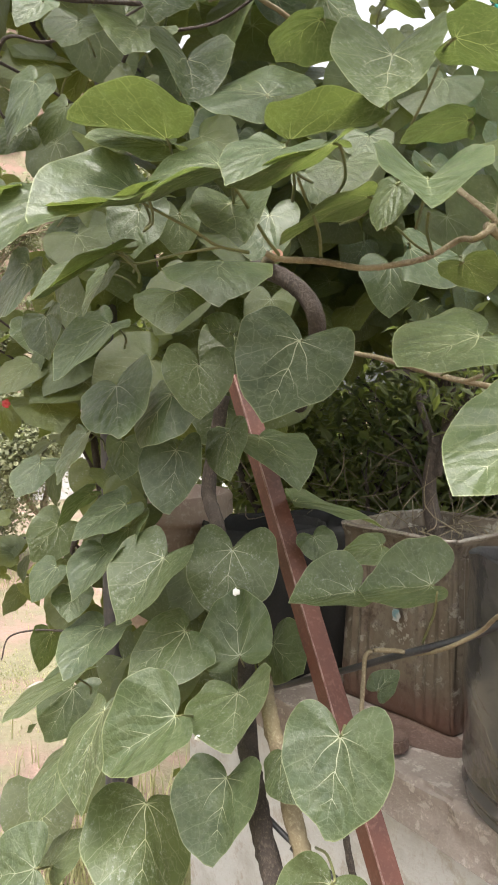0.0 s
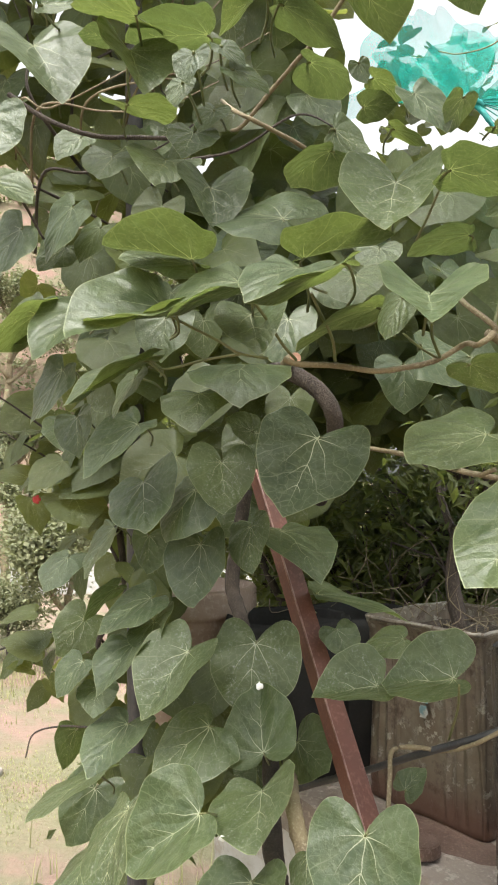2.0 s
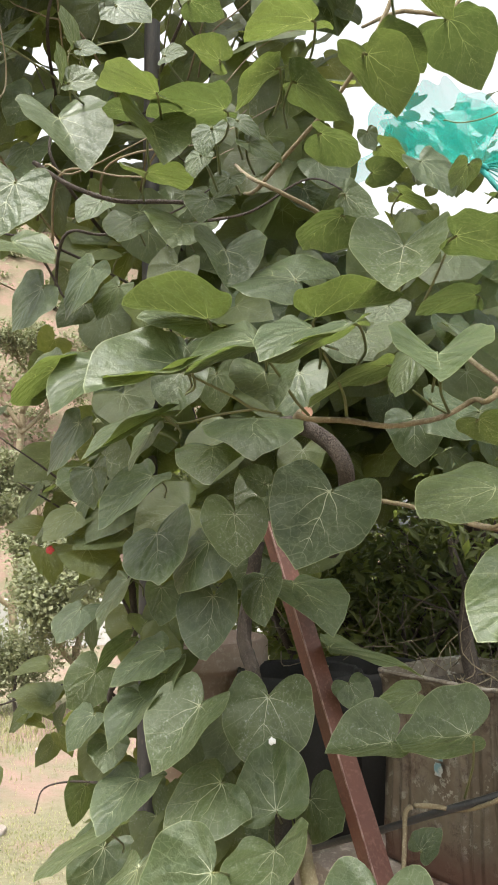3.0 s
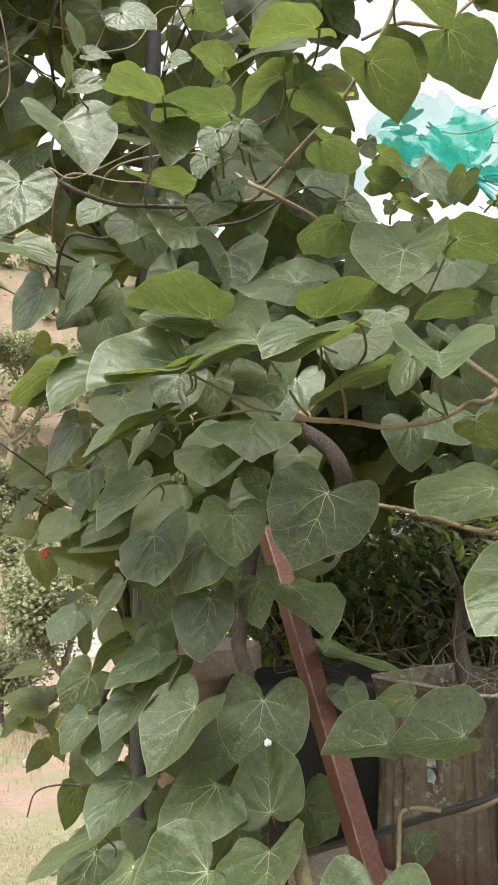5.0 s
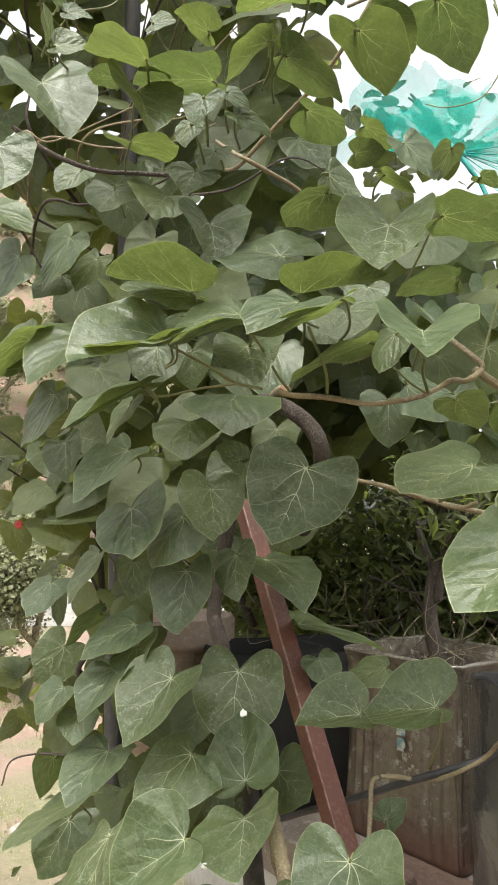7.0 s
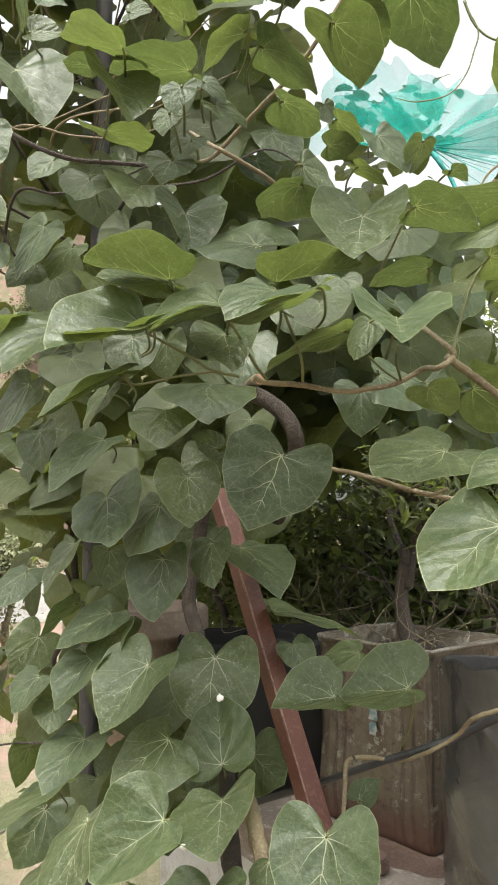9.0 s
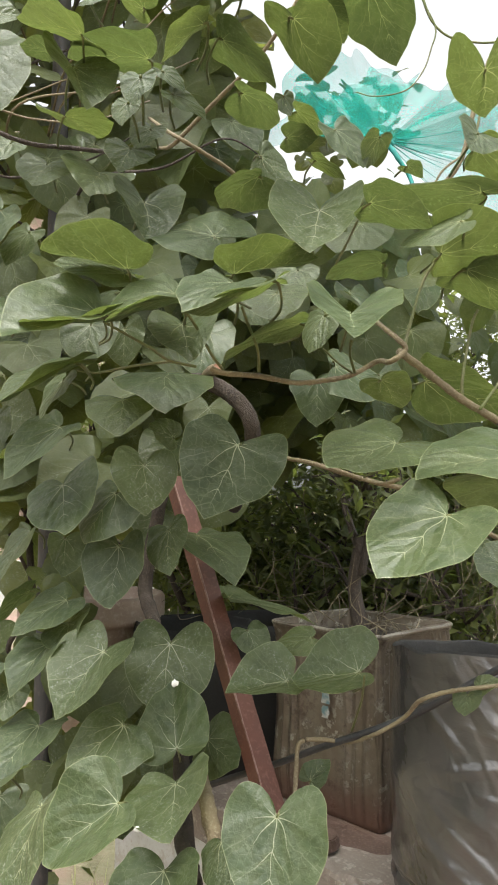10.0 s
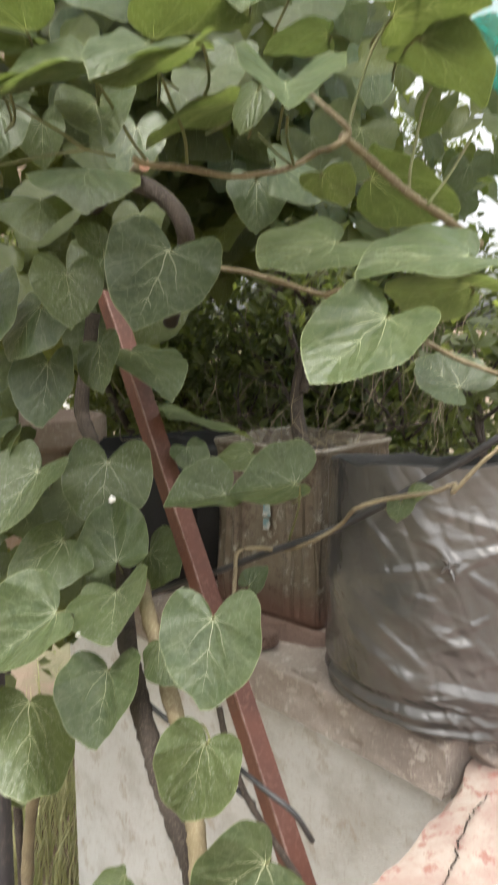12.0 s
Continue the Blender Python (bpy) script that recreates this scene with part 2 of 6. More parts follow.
def plastic_material():
    """Silver-grey mulch film: half metallic, crumpled in sharp facets."""
    n = Nodes("grey_polythene")
    vec = n.coord()
    dusty = n.noise(vec, 7.0, 4.0, 0.55)
    swirl = n.tree.nodes.new("ShaderNodeVectorMath")
    swirl.operation = "ADD"
    n.put(swirl.inputs[0], n.scaled(vec, (1, 1, 1.5)))
    n.put(swirl.inputs[1], n.math("MULTIPLY", n.noise(vec, 6.0, 3.0, 0.5), 0.12))
    ridge = n.math("ABSOLUTE", n.math("SUBTRACT", n.noise(swirl.outputs[0], 7.0, 3.0, 0.5), 0.5))
    facet = n.cells(swirl.outputs[0], 26.0, "F1")
    fine = n.math("ABSOLUTE", n.math("SUBTRACT", n.noise(swirl.outputs[0], 46.0, 3.0, 0.6), 0.5))
    colour = n.mix(n.ramp(dusty, 0.35, 0.7), (0.10, 0.096, 0.094), (0.15, 0.142, 0.138))
    n.set(Base_Color=colour, Metallic=0.5, Roughness=n.ramp(dusty, 0.3, 0.7, 0.16, 0.25), Specular_IOR_Level=0.6)
    n.bump(n.math("ADD", n.math("MULTIPLY", ridge, 2.4), n.math("ADD", n.math("MULTIPLY", facet, 0.35), n.math("MULTIPLY", fine, 0.45))), 0.38, 0.006)
    return n.mat


def wall_material(name, clean, stain, dirt, amount=0.5, grain=34.0):
    n = Nodes(name)
    vec = n.coord()
    big, small = n.noise(vec, 11.0, 6.0, 0.65), n.noise(vec, 150.0, 5.0, 0.7)
    spot = n.noise(vec, grain, 6.0, 0.7)
    colour = n.mix(n.math("MULTIPLY", n.ramp(big, 0.42, 0.7), amount), clean, stain)
    colour = n.mix(n.ramp(spot, 0.54, 0.62, 0.0, 0.7 * amount * amount), colour, dirt)
    colour = n.mix(n.ramp(small, 0.5, 0.75, 0.0, 0.5 * amount), colour, dirt)
    n.set(Base_Color=colour, Roughness=0.88)
    n.bump(n.math("ADD", n.math("MULTIPLY", spot, 1.0), n.math("MULTIPLY", small, 0.5)), 0.3 + 0.5 * amount, 0.004)
    return n.mat


M_BAG = rough_material("dull_black_film", ((0.006, 0.006, 0.006), (0.010, 0.009, 0.009), (0.018, 0.016, 0.014)), 14, 0.8, 0.3, 0.004)
M_TIN, M_PLASTIC = tin_material(), plastic_material()
M_WHITE = wall_material("whitewash", (0.49, 0.49, 0.47), (0.35, 0.33, 0.295), (0.25, 0.17, 0.09), 0.72, 16.0)
M_CONCRETE = wall_material("weathered_concrete", (0.255, 0.215, 0.188), (0.18, 0.143, 0.12), (0.44, 0.39, 0.34), 0.95, 44.0)
M_DIRT = rough_material("red_brown_dirt", ((0.135, 0.085, 0.066), (0.10, 0.062, 0.048), (0.19, 0.135, 0.108)), 18, 0.95, 0.7, 0.004)
M_RIM = rough_material("bare_tin", ((0.27, 0.25, 0.215), (0.15, 0.125, 0.10), (0.09, 0.065, 0.05)), 16, 0.42, 0.4, 0.002, (1, 1, 1), 0.7)
M_PINK = wall_material("pink_limewash", (0.28, 0.20, 0.172), (0.36, 0.31, 0.265), (0.23, 0.085, 0.07), 1.05, 40.0)


def net_material():
    n = Nodes("green_shade_net")
    vec = n.coord()
    fold = n.noise(n.scaled(vec, (3, 3, 3)), 9.0, 4.0, 0.6)
    n.set(Base_Color=n.mix(fold, (0.02, 0.42, 0.36), (0.05, 0.55, 0.48)), Roughness=0.6)
    tr = n.tree.nodes.new("ShaderNodeBsdfTranslucent")
    tr.inputs["Color"].default_value = (0.02, 0.62, 0.52, 1)
    clear = n.tree.nodes.new("ShaderNodeBsdfTransparent")
    a, b = n.tree.nodes.new("ShaderNodeMixShader"), n.tree.nodes.new("ShaderNodeMixShader")
    a.inputs[0].default_value = 0.6
    n.put(a.inputs[1], n.bsdf.outputs[0]), n.put(a.inputs[2], tr.outputs[0])
    n.put(b.inputs[0], n.math("ADD", n.ramp(n.noise(vec, 6.0, 3.0), 0.3, 0.7, 0.40, 0.62), n.ramp(n.noise(vec, 420.0, 2.0), 0.35, 0.65, 0.0, 0.07)))
    n.put(b.inputs[1], a.outputs[0]), n.put(b.inputs[2], clear.outputs[0])
    n.put(n.out.inputs["Surface"], b.outputs[0])
    return n.mat


def ground_material():
    n = Nodes("earth_and_grass")
    vec = n.coord()
    big, mid, fine = n.noise(vec, 0.35, 5.0, 0.6), n.noise(vec, 2.2, 6.0, 0.65), n.noise(vec, 24.0, 5.0, 0.7)
    earth = n.mix(n.ramp(mid, 0.35, 0.65), (0.25, 0.165, 0.13), (0.20, 0.145, 0.11))
    grass = n.mix(n.ramp(fine, 0.3, 0.7), (0.135, 0.13, 0.068), (0.20, 0.185, 0.11))
    colour = n.mix(n.ramp(n.math("ADD", n.math("MULTIPLY", big, 0.6), n.math("MULTIPLY", mid, 0.45)), 0.46, 0.58), earth, grass)
    colour = n.mix(n.math("MULTIPLY", n.math("MULTIPLY", n.ramp(xyz(n, vec)[1], 4.3, 4.6, 1.0, 0.0), n.ramp(xyz(n, vec)[1], 2.9, 3.3)), n.ramp(mid, 0.3, 0.5, 0.2, 0.85)), colour, grass)
    colour = n.mix(n.ramp(fine, 0.5, 0.8, 0.0, 0.5), colour, (0.15, 0.115, 0.08))
    colour = n.mix(n.ramp(xyz(n, vec)[1], 10.0, 15.0, 0.0, 0.75), colour, n.mix(n.ramp(mid, 0.4, 0.6), (0.21, 0.13, 0.10), (0.15, 0.125, 0.075)))
    n.set(Base_Color=colour, Roughness=0.95)
    n.bump(n.math("ADD", mid, fine), 0.6, 0.04)
    return n.mat


M_NET, M_GROUND = net_material(), ground_material()
M_CORD = rough_material("teal_cord", ((0.015, 0.24, 0.22), (0.01, 0.15, 0.14), (0.05, 0.38, 0.34)), 60, 0.7, 0.3, 0.001)


# ---- mesh helpers ----
def mesh_from(name, verts, faces, material, uvs=None, smooth=True, rims=None):
    me = bpy.data.meshes.new(name)
    me.from_pydata([tuple(v) for v in verts], [], faces)
    if uvs is not None:
        layer = me.uv_layers.new(name="UVMap")
        loops = np.zeros(len(me.loops), dtype=np.int32)
        me.loops.foreach_get("vertex_index", loops)
        layer.data.foreach_set("uv", np.asarray(uvs, dtype=np.float32)[loops].ravel())
        if rims is not None:
            layer = me.uv_layers.new(name="Rim")
            pair = np.stack([np.asarray(rims, dtype=np.float32)] * 2, -1)
            layer.data.foreach_set("uv", pair[loops].ravel())
    me.materials.append(material)
    if smooth:
        me.polygons.foreach_set("use_smooth", [True] * len(me.polygons))
    me.update()
    return me


def thing(name, label, category, at=(0, 0, 0), group="", kind=""):
    ob = new(name)
    ob.location = at
    ob.empty_display_size = 0.05
    return tagged(ob, label, category, group, kind)


def child(name, me, parent, m=None, label="", kind=""):
    ob = new(name, me)
    ob.parent = parent
    if m is not None:
        ob.matrix_basis = m
    return tagged(ob, label=label, kind=kind)


def part(name, bm, material, parent, label="", smooth=False):
    """Links a bmesh as one mesh object under a thing or a part."""
    me = bpy.data.meshes.new(name)
    bm.to_mesh(me)
    bm.free()
    me.materials.append(material)
    if smooth:
        me.polygons.foreach_set("use_smooth", [True] * len(me.polygons))
    return child(name, me, parent, None, label)


def smooth_line(points, steps=6):
    """A Catmull-Rom line through the points."""
    p = [np.array(q, float) for q in points]
    p = [2 * p[0] - p[1]] + p + [2 * p[-1] - p[-2]]
    out = []
    for i in range(1, len(p) - 2):
        for k in range(steps):
            t = k / steps
            out.append(0.5 * (2 * p[i] + (p[i + 1] - p[i - 1]) * t + (2 * p[i - 1] - 5 * p[i] + 4 * p[i + 1] - p[i + 2]) * t * t
                              + (3 * p[i] - p[i - 1] - 3 * p[i + 1] + p[i + 2]) * t ** 3))
    out.append(p[-2])
    return np.array(out)


def tube_data(line, r0, r1, sides=7, lump=0.0, seed=0):
    line = np.asarray(line, float)
    count = len(line)
    rng = np.random.default_rng(seed)
    tang = np.gradient(line, axis=0)
    tang /= np.linalg.norm(tang, axis=1)[:, None] + 1e-9
    ref = np.array([0.31, 0.2, 0.93]) if abs(tang[0][2]) < 0.8 else np.array([0.95, 0.2, 0.1])
    verts, faces = [], []
    for i in range(count):
        u = np.cross(tang[i], ref)
        u /= np.linalg.norm(u) + 1e-9
        v = np.cross(tang[i], u)
        r = r0 + (r1 - r0) * i / max(1, count - 1)
        for k in range(sides):
            a = 2 * math.pi * k / sides
            rr = r * (1 + lump * rng.uniform(-1, 1))
            verts.append(line[i] + rr * (math.cos(a) * u + math.sin(a) * v))
    for i in range(count - 1):
        for k in range(sides):
            k2 = (k + 1) % sides
            faces.append((i * sides + k, i * sides + k2, (i + 1) * sides + k2, (i + 1) * sides + k))
    faces.append(tuple(range(sides))[::-1])
    faces.append(tuple((count - 1) * sides + k for k in range(sides)))
    return verts, faces


def tube(name, points, r0, r1, material, parent, sides=8, steps=6, lump=0.0, label="", seed=0):
    verts, faces = tube_data(smooth_line(points, steps), r0, r1, sides, lump, seed)
    return child(name, mesh_from(name, verts, faces, material), parent, None, label)


def joined(datas):
    verts, faces, base = [], [], 0
    for v, f in datas:
        verts.extend(v)
        faces.extend(tuple(i + base for i in q) for q in f)
        base += len(v)
    return verts, faces


def box_bm(size, bevel=0.004, cuts=0):
    bm = bmesh.new()
    bmesh.ops.create_cube(bm, size=1.0)
    bmesh.ops.scale(bm, vec=size, verts=bm.verts)
    if bevel:
        bmesh.ops.bevel(bm, geom=bm.edges[:], offset=bevel, segments=2, affect="EDGES", profile=0.6)
    if cuts:
        bmesh.ops.subdivide_edges(bm, edges=bm.edges[:], cuts=cuts, use_grid_fill=True)
    return bm


# ---- ground: one sheet with a low yard, a bank and a hillside ----
def ground_height(x, y):
    far = np.clip((y - 11 - 0.25 * x) / 24, 0, 1)
    hill = far * far * (3 - 2 * far) * 18 * np.clip((4 - x) / 10, 0.1, 1)
    bumps = 0.05 * np.sin(x * 1.7 + 0.4) * np.cos(y * 1.3) + 0.5 * np.sin(x * 0.21 + 1) * np.sin(y * 0.17) * np.clip((y - 6) / 12, 0, 1)
    return hill + bumps * np.clip((y - 2) / 3, 0, 1)


gx = np.concatenate([-np.geomspace(600, 12, 22), np.linspace(-11.5, 12, 72), np.geomspace(13, 600, 22)])
gy = np.concatenate([-np.geomspace(600, 2, 16), np.linspace(-1, 34, 90), np.geomspace(36, 900, 24)])
GX, GY = np.meshgrid(gx, gy)
GZ = ground_height(GX, GY)
gv = np.stack([GX, GY, GZ], -1).reshape(-1, 3)
nx = len(gx)
gf = [(j * nx + i, j * nx + i + 1, (j + 1) * nx + i + 1, (j + 1) * nx + i) for j in range(len(gy) - 1) for i in range(nx - 1)]
tagged(new("ground", mesh_from("ground", gv, gf, M_GROUND)), "pale pinkish earth with patches of dry grass and a bank", "ground", kind="structure")

# ---- the planting ledge: concrete slab on a whitewashed wall ----
LEDGE = 0.93
EDGE = Vector((0.528, -0.849, 0))       # along the ledge, towards the camera
INTO = Vector((0.849, 0.528, 0))        # away from its front edge
A0 = Vector((0.227, 0.980, 0))          # a point of the front edge


def on_ledge(along, into, z):
    p = A0 + EDGE * along + INTO * into
    return Vector((p.x, p.y, z))


def ledge_frame(along, into, z):
    return Matrix.Translation(on_ledge(along, into, z)) @ Matrix((EDGE, INTO, (0, 0, 1))).transposed().to_4x4()


def ragged_slab(length, depth, height, cell, wear, seed):
    """A slab with its centre at the top of the front edge's middle; worn front arris."""
    bm = bmesh.new()
    nl, nd, nh = int(length / cell), int(depth / cell / 2), max(2, int(height / cell))
    bmesh.ops.create_grid(bm, x_segments=1, y_segments=1, size=0.5)
    bm.clear()
    rows = []
    prof = [(depth * (1 - k / nd), 0.0) for k in range(nd)] + [(0.0, -height * k / nh) for k in range(nh + 1)] + [(depth, -height)]
    for i in range(nl + 1):
        s = -length / 2 + length * i / nl
        row = []
        for d, z in prof:
            v = Vector((s, d, z))
            if d < cell * 0.5 and z > -height * 0.999:
                amp = wear * (0.4 + max(0.0, noise.noise(Vector((s * 9 + seed, z * 12, 1.3))) * 1.6))
                v.y += amp * (1.2 if z == 0 else 0.7) + 0.4 * wear * noise.noise(Vector((s * 40, z * 40, seed)))
                v.z -= amp * 0.5 if z == 0 else 0
            else:
                v.z += 0.002 * noise.noise(Vector((s * 20, d * 20, seed)))
            row.append(bm.verts.new(v))
        rows.append(row)
    m = len(prof)
    for i in range(nl):
        for k in range(m):
            bm.faces.new((rows[i][k], rows[i + 1][k], rows[i + 1][(k + 1) % m], rows[i][(k + 1) % m]))
    bm.faces.new(rows[0])
    bm.faces.new(rows[-1][::-1])
    bmesh.ops.recalc_face_normals(bm, faces=bm.faces[:])
    return bm


def plain_structure(name, bm, material, m, label, category, smooth=True):
    me = bpy.data.meshes.new(name)
    bm.to_mesh(me)
    bm.free()
    me.materials.append(material)
    if smooth:
        me.polygons.foreach_set("use_smooth", [True] * len(me.polygons))
        me.set_sharp_from_angle(angle=radians(28))
    ob = new(name, me)
    ob.matrix_basis = m
    return tagged(ob, label, category, kind="structure")


plain_structure("ledge", ragged_slab(1.08, 0.62, 0.07, 0.008, 0.014, 3.0), M_CONCRETE, ledge_frame(-0.26, 0, LEDGE),
                "weathered grey-brown concrete slab with a crumbled edge", "ledge")
wall_bm = box_bm((1.01, 0.5, LEDGE - 0.07 + 0.4), 0.006, 3)
plain_structure("wall_low", wall_bm, M_WHITE, ledge_frame(-0.230, 0.28, (LEDGE - 0.07 - 0.4) / 2 - 0.001), "stained whitewashed low masonry wall under the concrete slab", "wall", False)

# a pink limewashed kerb wall that comes forward from the end of the ledge
kerb = ragged_slab(0.62, 0.5, 1.2, 0.02, 0.012, 9.0)
K0 = Vector((0.362, 0.718, 0.893))
along, side = Vector((-0.73, -0.68, 0)).normalized(), Vector((0.68, -0.73, 0)).normalized()
kerb_m = Matrix.Translation(K0 + along * 0.19) @ Matrix((along, side, (0, 0, 1))).transposed().to_4x4()
kerb_ob = plain_structure("kerb_wall", kerb, M_PINK, kerb_m, "crumbling pink limewashed kerb wall with a long crack", "wall")


def crack(points, parent):
    """A dark zigzag split in the limewash, a few millimetres wide."""
    rng = random.Random(4)
    line = smooth_line(points, 9)
    verts, faces = [], []
    for i, p in enumerate(line):
        w = 0.0011 * (0.6 + 0.8 * rng.random()) * (1 - abs(i / (len(line) - 1) - 0.5))
        jig = Vector((rng.uniform(-1, 1), rng.uniform(-1, 1), 0)) * 0.0022
        q = Vector(p) + jig
        verts += [tuple(q + along * -w * 0.4 + side * w), tuple(q + along * w * 0.4 - side * w)]
    faces = [(2 * i, 2 * i + 1, 2 * i + 3, 2 * i + 2) for i in range(len(line) - 1)]
    ob = child("crack", mesh_from("crack", verts, faces, M_SOIL), parent, parent.matrix_basis.inverted(), "dark jagged crack")
    return ob


crack([(0.410, 0.692, 0.899), (0.374, 0.661, 0.899), (0.337, 0.621, 0.899), (0.322, 0.597, 0.899), (0.299, 0.569, 0.899), (0.273, 0.531, 0.899)], kerb_ob)
lump_bm = bmesh.new()
bmesh.ops.create_icosphere(lump_bm, subdivisions=4, radius=0.02)
for v in lump_bm.verts:
    v.co *= 1 + 0.5 * noise.noise(v.co * 60)
    v.co.y *= 1.6
lump = plain_structure("mortar_lump", lump_bm, M_CONCRETE, Matrix.Translation((0.443, 0.777, 0.905)), "lump of old mortar at the end of the slab", "mortar")


# ---- steel bar, pipe and cable ----
def steel_angle(p0, p1, width=0.025, thick=0.005):
    """An L-shaped rolled steel bar, its ridge towards the path."""
    bar = thing("steel_bar", "leaning red-oxide painted steel angle bar with a worn ridge", "metal bar", p1)
    p0, p1 = Vector(p0), Vector(p1)
    axis = (p1 - p0).normalized()
    out = Vector((-0.25, -0.95, 0.1))
    out = (out - axis * out.dot(axis)).normalized()
    lat = axis.cross(out)
    prof = []
    for k, (a, b) in enumerate(((-0.72, -0.7), (0, 0), (0.72, -0.7))):
        prof.append((a * width, b * width))
    inner = [(0.72 * width - thick, -0.7 * width - thick * 0.2), (0, -thick * 1.45), (-0.72 * width + thick, -0.7 * width - thick * 0.2)]
    ring = prof + inner
    bm = bmesh.new()
    rows = []
    for i in range(25):
        c = p0.lerp(p1, i / 24) - p1
        rows.append([bm.verts.new(c + lat * a + out * b) for a, b in ring])
    for i in range(24):
        for k in range(6):
            bm.faces.new((rows[i][k], rows[i + 1][k], rows[i + 1][(k + 1) % 6], rows[i][(k + 1) % 6]))
    bm.faces.new(rows[0]), bm.faces.new(rows[-1][::-1])
    bmesh.ops.recalc_face_normals(bm, faces=bm.faces[:])
    part("flange", bm, M_OXIDE, bar)
    line = [p0.lerp(p1, i / 30) - p1 + out * 0.0004 for i in range(31)]
    verts, faces = tube_data([tuple(v) for v in line], 0.0013, 0.0013, 6, 0.45, 4)
    child("worn_edge", mesh_from("worn_edge", verts, faces, M_WORN), bar, None, "scraped pale paint along the ridge")
    return bar


bar_top, bar_low = Vector((-0.023, 1.091, 1.495)), Vector((0.150, 0.772, 0.916))
bar_foot = bar_low + (bar_low - bar_top) * (bar_low.z - 0.60) / (bar_top.z - bar_low.z)   # wedged against the kerb's flank
steel_angle(bar_top, bar_foot)

pipe = thing("support_pipe", "upright dark painted steel pipe holding up the vine", "pipe", (-0.243, 1.27, 0))
tube("pipe_body", [(0, 0, -0.1), (0.004, 0, 0.8), (0.0, 0, 1.5), (-0.008, 0.01, 2.5)], 0.017, 0.016, M_POLE, pipe, 14, 8, 0.03)

cable = thing("cable", "black rubber cable strung across in front of the planters", "cable", (0, 0, 0))
tube("cable_body", [(-0.052, 1.077, 0.992), (0.038, 0.990, 1.059), (0.116, 0.918, 1.108), (0.1725, 0.850, 1.152), (0.228, 0.807, 1.184), (0.273, 0.788, 1.208), (0.356, 0.697, 1.288), (0.387, 0.663, 1.322), (0.444, 0.638, 1.364)],
     0.0046, 0.0046, M_CABLE, cable, 8, 8)
loop = thing("hanging_cable", "thin black wire looped round the steel bar", "wire", (0, 0, 0))
tube("wire", [(0.008, 0.732, 1.037), (0.043, 0.702, 1.016), (0.096, 0.650, 1.000), (0.127, 0.603, 0.992), (0.151, 0.586, 0.977), (0.170, 0.589, 0.944)], 0.0030, 0.0030, M_CABLE, loop, 7, 6)
tube("wire", [(0.043, 0.720, 1.000), (0.098, 0.665, 0.965), (0.122, 0.635, 0.957)], 0.0026, 0.0026, M_CABLE, loop, 7, 6)


